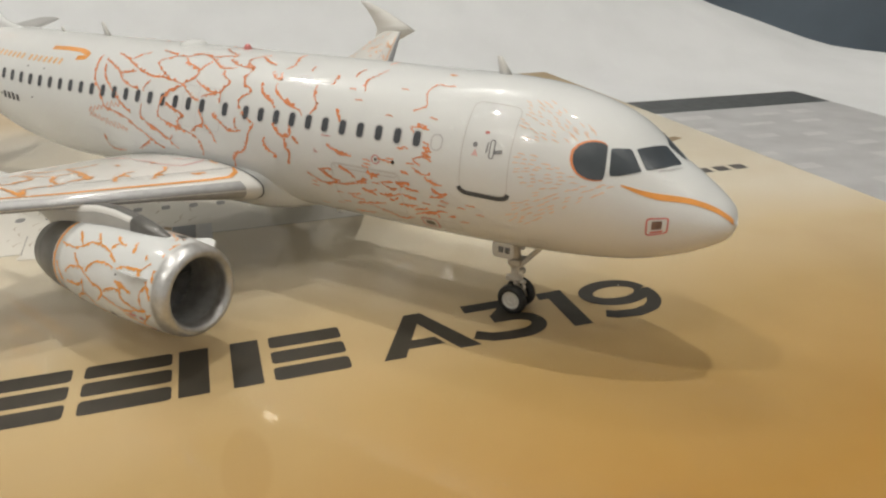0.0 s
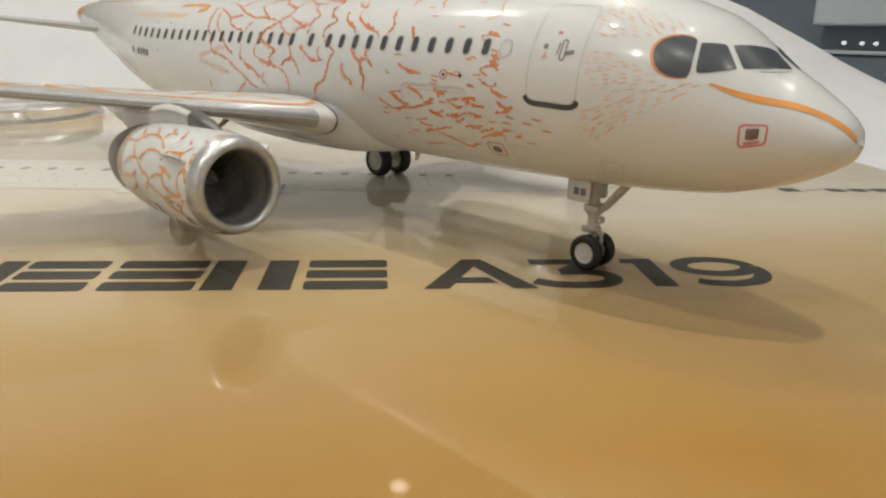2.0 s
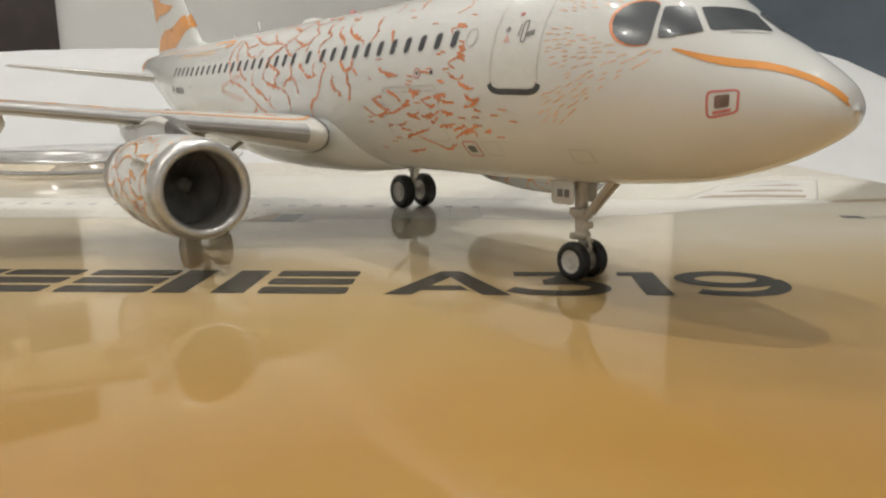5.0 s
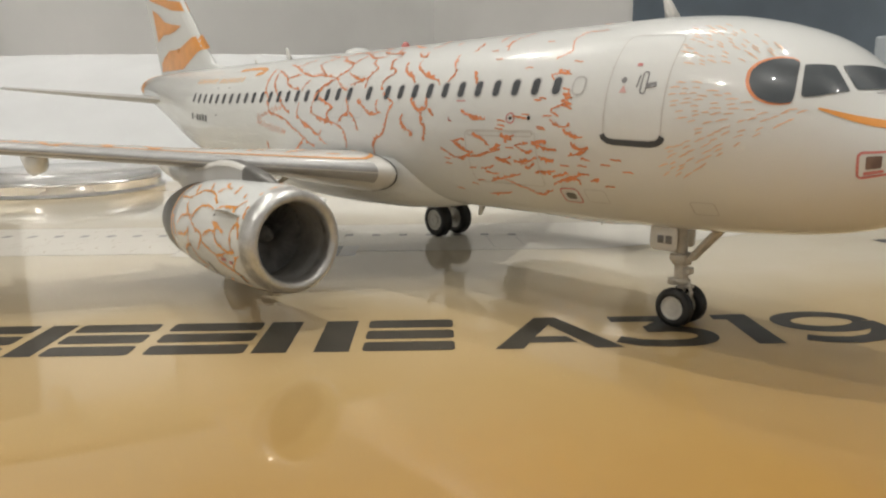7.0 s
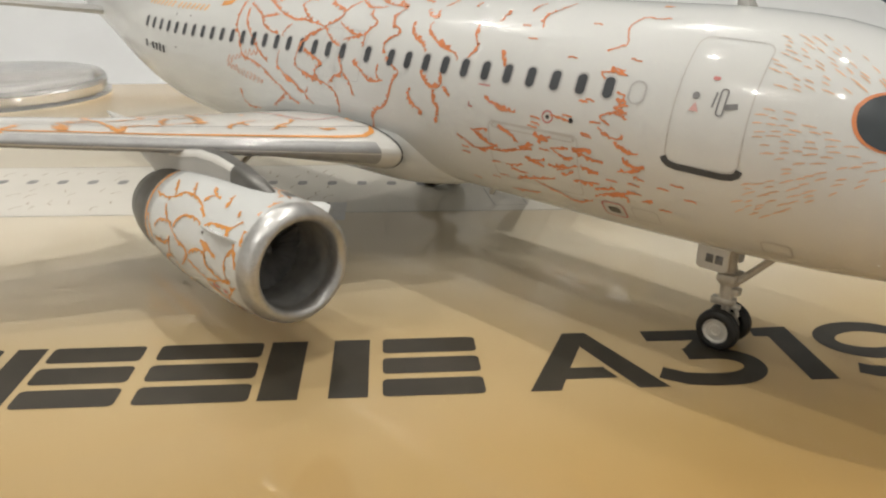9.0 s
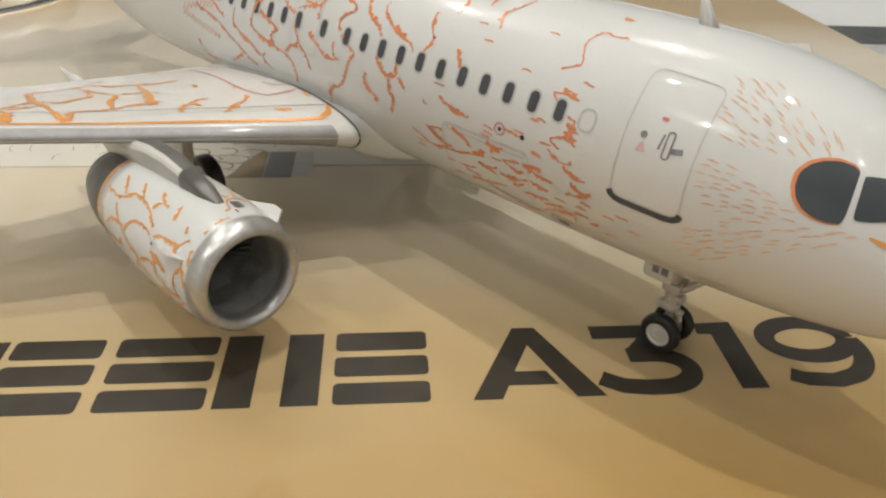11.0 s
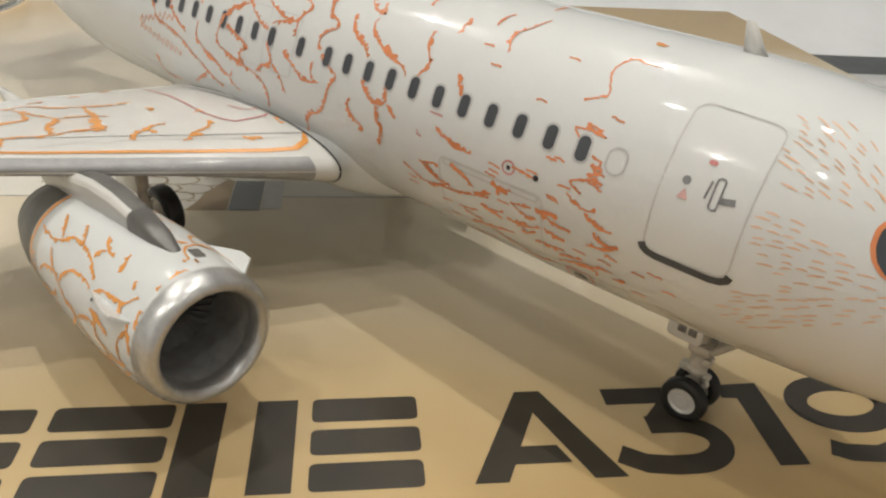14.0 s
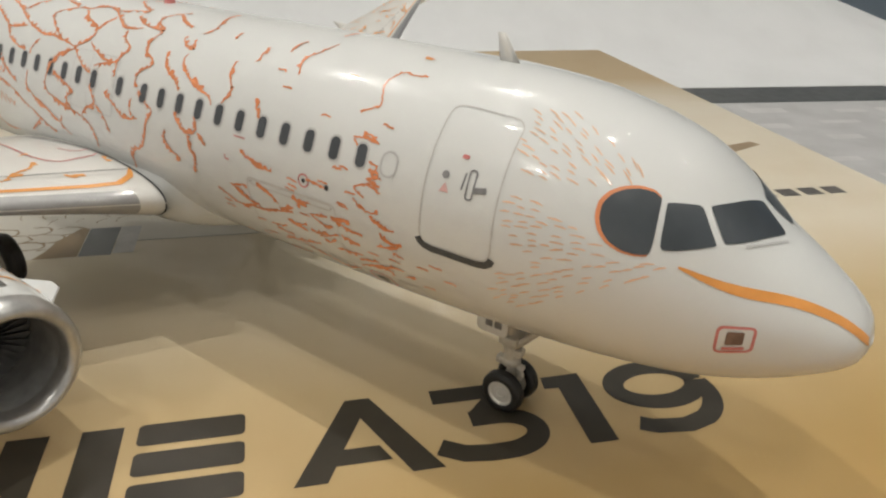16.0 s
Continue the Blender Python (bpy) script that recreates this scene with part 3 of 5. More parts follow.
decal("warning_square", outline_on_skin(leaning(1.95, 1.9, 0.32), 0.17, closed=True), RED)
decal("static_plate", patch(leaning(0.95, 1.0, 0.15, (-4.45, -0.6)), 0.05, 2), PROBE)
decal("static_smear", patch(leaning(1.2, 0.26, 0.1, (-4.45, -8.2)), 0.045, 2), RED)


def swollen(outline, f):
    n = len(outline)
    cx, cp = sum(p[0] for p in outline) / n, sum(p[1] for p in outline) / n
    return [(cx + (x - cx) * f, cp + (q - cp) * f) for x, q in outline]


EYE = [(-12.55, 41.3), (-11.73, 44.4), (-10.95, 45.6), (-10.45, 44.5), (-10.32, 40), (-10.15, 32), (-10.06, 25.5), (-10.15, 20.8), (-10.8, 18.9), (-11.6, 18.3), (-12.45, 19.6), (-13.05, 22.6), (-13.42, 27), (-13.5, 32.6), (-13.15, 37.5)]
SIDE_PANE = [(-10.05, 43.6), (-9.9, 44.9), (-9.04, 48.8), (-8.45, 51.7), (-8.2, 51.6), (-7.9, 49.6), (-7.3, 44.9), (-6.85, 41.2), (-6.95, 39.6), (-7.65, 34), (-8.57, 28.5), (-9.35, 25.4), (-9.6, 26), (-9.72, 30), (-9.85, 36)]
FRONT_PANE = [(-7.85, 55), (-7.7, 57.2), (-7.0, 66), (-6.3, 78), (-5.85, 86), (-5.6, 87), (-5.1, 86), (-4.5, 84.5), (-4.0, 82), (-3.95, 79), (-4.4, 70), (-5.1, 58.5), (-5.8, 50), (-6.35, 45.3), (-6.55, 45.2), (-7.0, 48.5), (-7.4, 51.6)]
decal("eye_ring", patch([(x - 0.16, p) for x, p in swollen(EYE, 1.075)], 0.03), ORANGE, "orange ring round the dark eye-like window")
decal("cockpit_window", patch(EYE, 0.07), GLASS_DARK)
decal("cockpit_window", patch(SIDE_PANE, 0.07), GLASS_DARK)
for mirror in (-1, 1):
    front = patch(FRONT_PANE, 0.07)
    if mirror == 1:
        for v in front.verts:
            v.co.y = -v.co.y
    decal("cockpit_window", front, GLASS_DARK)
for outline in (EYE, SIDE_PANE):
    far = patch(outline, 0.07)
    for v in far.verts:
        v.co.y = -v.co.y
    decal("cockpit_window", far, GLASS_DARK)
decal("wiper", outline_on_skin([(-5.4, 51), (-4.55, 61.5), (-3.6, 76)], 0.13, 0.09, 0.3), HALO)
STRIPE = [(-8.6, 21.6), (-7.6, 22.6), (-6.6, 23.8), (-5.2, 26.8), (-3.6, 32.2), (-2.3, 36.3), (-1.2, 39.4), (-0.1, 41.6), (0.75, 42.2), (1.6, 39.9), (2.1, 35.5), (2.25, 30)]


def STRIPE_W(f):
    return 0.12 + 0.62 * min(1, f * 3.2) * (1 - 0.3 * f)


def smile_stripe():
    """The stripe from the cockpit down to the nose tip, laid square to its own course on the rounding skin."""
    path = []
    for (x0, p0), (x1, p1) in zip(STRIPE, STRIPE[1:]):
        path += [(x0 + (x1 - x0) * k / 6, p0 + (p1 - p0) * k / 6) for k in range(6)]
    path.append(STRIPE[-1])
    spine = [skin(x, p) for x, p in path]
    spine = [sum(spine[max(0, i - 3):i + 4], Vector()) / len(spine[max(0, i - 3):i + 4]) for i in range(len(spine))]
    bm, rows = bmesh.new(), []
    for i, at in enumerate(spine):
        way = spine[min(i + 1, len(spine) - 1)] - spine[max(i - 1, 0)]
        zc, hh, hw = section(at.x)
        out = Vector((0.25, at.y / hw ** 2 * 5, (at.z - zc) / hh ** 2 * 5))
        across = way.cross(out).normalized() * STRIPE_W(i / (len(spine) - 1)) / 2
        row = []
        for k in (-1, -0.5, 0, 0.5, 1):
            q = at + across * k
            x = min(q.x, NOSE - 0.06)
            zc, hh, hw = section(x)
            row.append(bm.verts.new(skin(x, math.degrees(math.atan2((q.z - zc) / hh, -q.y / hw)), 0.05)))
        rows.append(row)
    for p, q in zip(rows, rows[1:]):
        for k in range(4):
            bm.faces.new((p[k], p[k + 1], q[k + 1], q[k]))
    bmesh.ops.recalc_face_normals(bm, faces=bm.faces)
    return bm


decal("smile_stripe", smile_stripe(), AMBER)


# wings
def foil(y, side=-1):
    """Leading edge x, chord, leading edge height and thickness of the wing at y mm from the middle."""
    le = -55.4 - max(0, y - 10) * 0.53 - max(0, y - 40) * 0.055
    le -= max(0, 10.6 - y) * 6
    te = -87.0 - max(0, y - 32) * 0.30
    z = 14.1 + (y - 10) * 0.105 if y > 10 else 14.1
    return le, le - te, z, 0.15 - 0.03 * max(0, min(1, (y - 9) / 20))


def wing_point(y, f, up=True, off=0.0, side=-1):
    """A point on the wing, f of the chord behind its leading edge."""
    le, c, z, th = foil(y)
    f = max(f, 0.0)
    t = th * c * 5 * (0.2969 * math.sqrt(f) - 0.126 * f - 0.3516 * f * f + 0.2843 * f ** 3 - 0.1036 * f ** 4)
    camber = 0.10 * c * f * (1 - f) * 0.4
    zz = z + camber + (t if up else -t * (0.8 + 0.45 * max(0, min(1, (22 - y) / 11))))
    return Vector((le - f * c, side * y, zz + (off if up else -off)))


FRACS = [0, 0.004, 0.012, 0.03, 0.06, 0.1, 0.16, 0.25, 0.36, 0.5, 0.65, 0.8, 0.92, 1.0]


def wing_band(ys, fracs, off, side):
    rings = []
    for y in ys:
        top = [wing_point(y, f, True, off, side) for f in fracs]
        low = [wing_point(y, f, False, off, side) for f in fracs[1:]]
        rings.append(low[::-1] + top)
    return rings


WING_Y = [9.4, 9.8, 10.2, 10.45, 10.6, 11, 12, 14, 18, 22, 27, 32, 40, 50, 60, 70, 80, 84]
for side in (-1, 1):
    bm = loft(wing_band(WING_Y, FRACS, 0, side))
    wing = part("wing", own(sharp(bm, 60)), WINGWHITE, plane)
    strip = []
    for y in [12.7, 13.3] + WING_Y[7:]:
        deep = min(0.085, 0.034 + max(0, y - 16) * 0.0018)
        fracs = [deep * f for f in (1, 0.7, 0.42, 0.2, 0.07)]
        strip.append([wing_point(y, f, False, 0.05, side) for f in fracs] + [wing_point(y, f, True, 0.05, side) for f in [0] + fracs[::-1]])
    slat = loft(strip, close=False)
    part("slat", own(slat), SILVER, wing, "silver leading edge slat")
    tip = []
    for zz, xa, xb, w in ((-4.5, -108, -104, 0.1), (-2, -106, -98.5, 0.3), (0.5, -105, -93.5, 0.5), (2.5, -106, -97, 0.4), (5, -108, -102, 0.25), (7.3, -110.5, -108, 0.08)):
        z = foil(84)[2] + zz
        tip.append([Vector((xb, side * (85 - w), z)), Vector((xb, side * (85 + w), z)), Vector((xa, side * (85 + w), z)), Vector((xa, side * (85 - w), z))])
    part("tip_fence", own(loft(tip)), WINGWHITE, wing)
    for y in (26, 43, 58):
        le, c, z, th = foil(y)
        pts = ((le - 0.55 * c, 0.2, -1.0), (le - 0.7 * c, 0.8, -2.0), (le - 0.95 * c, 1.0, -2.4), (le - 1.15 * c, 0.7, -1.6), (le - 1.35 * c, 0.1, -0.8))
        rings = [[Vector((x, side * (y + r * math.cos(2 * math.pi * k / 12)), z + dz + 0.3 + r * 1.3 * math.sin(2 * math.pi * k / 12))) for k in range(12)] for x, r, dz in pts]
        part("flap_fairing", own(loft(rings)), WINGWHITE, wing)

FAIR = ((-51, 3.0, 10.0), (-53.4, 6.0, 9.6), (-55, 7.9, 9.3), (-56.4, 9.2, 9.1), (-57.8, 10.05, 8.95), (-60, 10.4, 8.7), (-64, 10.35, 8.5), (-72, 10.2, 8.3), (-79, 9.4, 8.35), (-86, 8.6, 8.5), (-95, 6.5, 9.0), (-104, 3, 9.9))


rings = []
for x, w, dn in FAIR:
    ring = []
    for k in range(48):
        c, t = math.cos(2 * math.pi * k / 48), math.sin(2 * math.pi * k / 48)
        ring.append(Vector((x, w * math.copysign(abs(c) ** 0.8, c), 13.8 + t * (5.4 if t > 0 else 13.8 - dn))))
    rings.append(ring)
part("belly_fairing", own(loft(rings)), WHITE, body)


# tail
def slab(sections):
    """A thin aerofoil surface from (front point, back point, half thickness, thickness direction)."""
    rings = []
    for a, b, t, d in sections:
        a, b, d = Vector(a), Vector(b), Vector(d)
        ring = []
        for f, h in ((0, 0.0), (0.03, 0.55), (0.12, 0.9), (0.3, 1.0), (0.6, 0.7), (1.0, 0.06)):
            ring.append(a.lerp(b, f) + d * t * h)
        for f, h in ((1.0, 0.06), (0.6, 0.7), (0.3, 1.0), (0.12, 0.9), (0.03, 0.55)):
            ring.append(a.lerp(b, f) - d * t * h)
        rings.append(ring)
    return sharp(loft(rings), 70)


fin = part("tail_fin", own(slab([((-120, 0, 30.0), (-156, 0, 29.0), 1.0, (0, 1, 0)), ((-127.5, 0, 31.4), (-156, 0, 31.0), 1.25, (0, 1, 0)), ((-132, 0, 35.5), (-157.5, 0, 35.5), 1.15, (0, 1, 0)), ((-152.5, 0, 58.3), (-166.5, 0, 58.8), 0.5, (0, 1, 0))])), WHITE, plane)
for side in (-1, 1):
    part("tailplane", own(slab([((-143, side * 1.5, 24.2), (-163, side * 1.5, 24.2), 0.9, (0, 0, 1)), ((-144.5, side * 4.5, 24.5), (-163, side * 4.5, 24.5), 0.85, (0, 0, 1)), ((-160.5, side * 31, 27.2), (-168, side * 31, 27.2), 0.3, (0, 0, 1))])), FAIRING, plane)


# engines
def loft_open(rings):
    """A sheet through rows of points."""
    bm = bmesh.new()
    rows = [[bm.verts.new(p) for p in ring] for ring in rings]
    for a, b in zip(rows, rows[1:]):
        for k in range(len(a) - 1):
            bm.faces.new((a[k], a[k + 1], b[k + 1], b[k]))
    bmesh.ops.recalc_face_normals(bm, faces=bm.faces)
    return bm


def engine(side):
    ey, ez, ex = side * 29.9, 9.25, -47.2
    eng = part("engine_nacelle", own(spun(((-1.75, 5.31), (-3, 5.45), (-6, 5.6), (-10, 5.6), (-14, 5.45), (-17.5, 5.1), (-20, 4.75), (-20, 3.8), (-17, 4.3)), "x", (ex, ey, ez), 64)), WHITE, plane)
    part("inlet_lip", own(spun(((-1.75, 5.34), (-1.2, 5.27), (-0.5, 5.08), (-0.15, 4.8), (0, 4.5), (-0.12, 4.2), (-0.55, 3.97), (-1.3, 3.86), (-1.6, 3.84)), "x", (ex, ey, ez), 64)), LIP, eng, "silver inlet lip")
    part("inlet_duct", own(spun(((-1.6, 3.84), (-3, 3.92), (-4.5, 4.2), (-7.2, 4.36), (-7.4, 4.3)), "x", (ex, ey, ez), 64)), DUCT, eng)
    fan = spun(((-5.0, 0.01), (-5.3, 0.3), (-6.2, 0.7), (-6.8, 0.9), (-7.2, 0.95)), "x", (ex, ey, ez), 24)
    part("fan_spinner", own(fan), FAN, eng)
    part("fan_backing", own(spun(((-7.35, 4.32), (-7.4, 0.01)), "x", (ex, ey, ez), 48)), FAN, eng)
    for k in range(36):
        a = 2 * math.pi * k / 36
        bm = bmesh.new()
        rows = []
        for r, tw in ((1.0, 0.2), (2.0, 0.5), (3.0, 0.8), (4.2, 1.05)):
            row = []
            for c in (-0.5, 0.5):
                dx, dt = c * math.cos(tw), c * math.sin(tw) / r
                row.append(bm.verts.new((ex - 6.7 + dx, ey + r * math.cos(a + dt), ez + r * math.sin(a + dt))))
            rows.append(row)
        for p, q in zip(rows, rows[1:]):
            bm.faces.new((p[0], p[1], q[1], q[0]))
        part("fan_blade", own(bm), FAN, eng)
    part("exhaust_nozzle", own(spun(((-19.9, 4.77), (-21.5, 4.62), (-23.5, 4.2), (-25.6, 3.55), (-25.6, 3.35), (-20.5, 3.6)), "x", (ex, ey, ez), 48)), STEEL, eng, "dark grey exhaust nozzle")
    part("exhaust_cone", own(spun(((-20, 2.2), (-24, 1.5), (-26.3, 0.01)), "x", (ex, ey, ez), 32)), STEEL, eng)
    # strakes
    for way in (-1, 1):
        s = side * way
        bm = bmesh.new()
        ang = radians(32)
        c, sn = math.cos(ang), math.sin(ang)
        pts = []
        for u, h, t in ((-9.0, 5.3, 0.07), (-7.0, 5.9, 0.1), (-4.4, 6.7, 0.09), (-3.3, 6.6, 0.07), (-2.5, 5.2, 0.07)):
            pts.append((u, h, t))
        ring_a = [bm.verts.new((ex + u, ey + s * (h * c - t * sn), ez + h * sn + t * c)) for u, h, t in pts]
        ring_b = [bm.verts.new((ex + u, ey + s * (h * c + t * sn), ez + h * sn - t * c)) for u, h, t in pts]
        bm.faces.new(ring_a)
        bm.faces.new(ring_b[::-1])
        n = len(pts)
        for i in range(n):
            j = (i + 1) % n
            bm.faces.new((ring_a[i], ring_b[i], ring_b[j], ring_a[j]))
        bmesh.ops.recalc_face_normals(bm, faces=bm.faces)
        part("strake", own(bm), WHITE, eng, smooth=False)
    drain = rod((ex - 7, ey + side * 0.2, ez - 5.3), (ex - 7.4, ey + side * 0.2, ez - 6.0), 0.25, 0.15)
    part("drain_mast", own(drain), GEAR, eng)
    # pylon
    def pylon_ring(x, w, lo, hi):
        mid, hh = (lo + hi) / 2, (hi - lo) / 2
        ring = []
        for k in range(24):
            c, s = math.cos(2 * math.pi * k / 24), math.sin(2 * math.pi * k / 24)
            ring.append(Vector((x, side * 29.4 + w * math.copysign(abs(c) ** 0.6, c), mid + hh * math.copysign(abs(s) ** 0.6, s))))
        return ring

    shape = ((-51.3, 0.1, 13.95, 14.35), (-52.2, 0.45, 13.75, 14.9), (-54, 0.82, 13.65, 15.55), (-57, 1.05, 13.5, 16.25), (-60, 1.15, 13.2, 16.7), (-63, 1.2, 12.8, 16.7), (-66, 1.2, 11.9, 16.2), (-69, 1.15, 11.1, 15.9), (-71.5, 1.0, 11.0, 15.6), (-74.5, 0.8, 12.6, 15.4), (-79, 0.3, 14.0, 15.0))
    part("pylon", own(loft([pylon_ring(*s) for s in shape])), FAIRING, eng)
    outer = range(7, 11) if side < 0 else range(2, 6)
    stripe = [[ring[k] + Vector((0, side * 0.04, 0.04)) for k in outer] for ring in (pylon_ring(*s) for s in shape[2:8])]
    part("pylon_stripe", own(loft_open(stripe)), WINGWHITE, eng, "white stripe along the pylon")
    part("pylon_nose", own(loft([pylon_ring(x, w + 0.05, lo - 0.02, hi + 0.05) for x, w, lo, hi in shape[:4]])), STEEL, eng, "dark grey pylon nose")
    inner = range(3, 8) if side < 0 else range(5, 10)
    panel = [[ring[k] + Vector((0, 0, 0.05)) for k in inner] for ring in (pylon_ring(*s) for s in shape[3:7])]
    part("pylon_panel", own(loft_open(panel)), STEEL, eng, "dark grey panel along the pylon")
    return eng


engines = [engine(-1), engine(1)]


# landing gear
def wheel(parent, x, y, z, r, w, face):
    prof = ((-w * 0.5, r * 0.6), (-w * 0.5, r * 0.78), (-w * 0.42, r * 0.93), (-w * 0.22, r), (-w * 0.18, r * 0.985), (-w * 0.06, r), (w * 0.06, r), (w * 0.18, r * 0.985), (w * 0.22, r), (w * 0.42, r * 0.93), (w * 0.5, r * 0.78), (w * 0.5, r * 0.6))
    tyre = part("tyre", own(spun(prof, "y", (x, y, z), 40, closed=True)), TYRE, parent)
    rim = ((-w * 0.42, 0.01), (-w * 0.42, r * 0.16), (-w * 0.48, r * 0.18), (-w * 0.48, r * 0.28), (-w * 0.36, r * 0.32), (-w * 0.36, r * 0.48), (-w * 0.47, r * 0.54), (-w * 0.47, r * 0.62), (w * 0.47, r * 0.62), (w * 0.47, r * 0.54), (w * 0.36, r * 0.48), (w * 0.36, r * 0.32), (w * 0.48, r * 0.28), (w * 0.42, 0.01))
    part("rim", own(sharp(spun(rim, "y", (x, y, z), 40))), RIM, parent)


NX, NR = -22.9, 2.0
nose = part("nose_gear", own(joined(rod((NX, 0, 2.2), (NX - 0.1, 0, 5.2), 0.42), rod((NX - 0.1, 0, 4.5), (NX - 0.5, 0, 10.4), 0.68), spun(((4.3, 0.3), (4.3, 0.86), (4.75, 0.86), (4.85, 0.72), (5.0, 0.3)), "z", (NX - 0.1, 0, 0), 16), spun(((6.3, 0.3), (6.3, 0.95), (6.65, 0.98), (6.8, 0.8), (7.0, 0.3)), "z", (NX - 0.15, 0, 0), 16), rod((NX, -1.3, NR), (NX, 1.3, NR), 0.3))), GEAR, plane)


def gear_door(y):
    """A thin upright plate with rounded lower corners and a thicker rim."""
    rings = []
    for d, grow in ((-0.13, -0.12), (-0.05, 0), (0.05, 0), (0.13, -0.12)):
        rings.append([Vector((NX - 1.3 + u, y + d, 9.0 + v)) for u, v in rounded(3.0 + grow, 2.5 + grow, 0.5)])
    return loft(rings)


for s in (-1, 1):
    wheel(nose, NX, s * 1.28, NR, NR, 1.15, s)
    part("nose_gear_door", own(gear_door(s * 1.75)), WINGWHITE, nose)
    part("drag_brace", own(joined(rod((NX + 0.3, s * 0.3, 6.75), (NX + 1.0, s * 0.36, 7.05), 0.34), rod((NX + 0.95, s * 0.36, 7.0), (NX + 3.9, s * 0.55, 10.4), 0.34))), GEAR, nose)
part("steering_actuator", own(joined(box(NX - 1.5, NX - 0.5, -0.4, 0.4, 4.0, 4.7, 0.12), box(NX + 0.3, NX + 1.2, -0.35, 0.35, 3.9, 4.35, 0.12), box(NX + 0.2, NX + 1.0, -0.5, 0.5, 5.3, 6.0, 0.15))), GEAR, nose)
part("torque_link", own(joined(rod((NX + 0.5, 0, 4.6), (NX + 1.1, 0, 3.4), 0.2), rod((NX + 1.1, 0, 3.4), (NX + 0.4, 0, 2.3), 0.2))), GEAR, nose)
part("steering_box", own(box(NX - 1.0, NX + 0.8, -1.1, 1.1, 6.6, 7.4, 0.15)), GEAR, nose)
MX, MR = -79.3, 2.92
for side in (-1, 1):
    y = side * 19
    gear = part("main_gear", own(joined(rod((MX, y, 2.9), (MX, y, 7), 0.55), rod((MX, y, 6.4), (MX + 0.2, y, 15.4), 0.85), rod((MX, y - 2.4, MR), (MX, y + 2.4, MR), 0.4), rod((MX, y, 8.2), (MX + 0.2, y - side * 7, 13), 0.35))), GEAR, plane)
    for s in (-1, 1):
        wheel(gear, MX, y + s * 2.3, MR, MR, 2.0, s)
    part("gear_door", own(box(MX - 2.5, MX + 2.5, y + side * 1.5 - 0.12, y + side * 1.5 + 0.12, 7.0, 14.4, 0.1)), WHITE, gear)

# aerials and beacon
def blade(name, x, base, h, c0, c1, lean, mat, parent=body, down=False):
    k = -1 if down else 1
    rings = []
    for f in (0, 0.5, 1):
        c = c0 + (c1 - c0) * f
        xx = x - lean * f
        z = base + k * h * f
        rings.append([Vector((xx + c / 2, 0, z)), Vector((xx, 0.14, z)), Vector((xx - c / 2, 0, z)), Vector((xx, -0.14, z))])
    part(name, own(loft(rings)), mat, parent)


blade("aerial", -25.2, 30.0, 2.4, 1.9, 0.7, 1.0, WINGWHITE)
blade("aerial", -98.2, 30.2, 2.3, 2.0, 0.8, 0.9, WINGWHITE)
blade("aerial", -110, 30.2, 1.0, 1.6, 0.6, 0.6, WINGWHITE)
blade("aerial", -51.6, 9.8, 1.5, 1.4, 0.6, 0.5, WINGWHITE, down=True)
part("beacon", own(spun(((30.2, 0.6), (30.7, 0.55), (31.05, 0.3), (31.15, 0.01)), "z", (-66.7, 0, 0), 16)), RED, body)
part("aerial_dome", own(spun(((30.1, 2.2), (30.6, 1.9), (31.0, 1.0), (31.1, 0.01)), "z", (-78, 0, 0), 24)), WHITE, body)


# ---- artwork on the airplane ----
pen = random.Random(11)


def feathered(path, width, tooth=0.3, step=0.2, taper=True, round_by=4):
    """A hand-drawn stroke through 2D points in mm: finely wavering, toothed along one side."""
    fine = []
    for (a, b), (c, d) in zip(path, path[1:]):
        n = max(2, int(math.hypot(c - a, d - b) / step))
        fine += [(a + (c - a) * i / n, b + (d - b) * i / n) for i in range(n)]
    fine.append(path[-1])
    smooth = []
    m = len(fine)
    for i in range(m):
        lo, hi = max(0, i - round_by), min(m, i + round_by + 1)
        k = min(i - lo, hi - 1 - i)
        seg = fine[i - k:i + k + 1]
        smooth.append((sum(p[0] for p in seg) / len(seg) + pen.uniform(-0.07, 0.07), sum(p[1] for p in seg) / len(seg) + pen.uniform(-0.07, 0.07)))
    widths = []
    side = pen.random() < 0.5
    for i in range(m):
        f = i / max(1, m - 1)
        w = width * (0.35 + 0.65 * math.sin(math.pi * min(1, 0.12 + f * 0.8))) if taper else width
        w *= 0.72 + 1.2 * noise.noise(Vector((i * 0.14, width * 9, path[0][0] * 3)))
        w = max(0.9 * w, 0.13)
        t = tooth * pen.uniform(0.3, 1.05) if pen.random() < 0.42 else 0.0
        widths.append((w / 2 + t, w / 2) if side else (w / 2, w / 2 + t))
    return smooth, widths


LAYERS = itertools.cycle([0.024 + 0.004 * n for n in range(9)])


def ink_on_skin(bm, pts, width, tooth=0.3, round_by=4):
    """A feathered stroke on the fuselage through (x, phi) points, each a little above or below the next."""
    k = mm_phi(pts[0][0])
    off = next(LAYERS)
    path, widths = feathered([(x, p / k) for x, p in pts], width, tooth, round_by=round_by)
    ribbon_into(bm, path, widths, lambda u, v: skin(u, v * k, off))


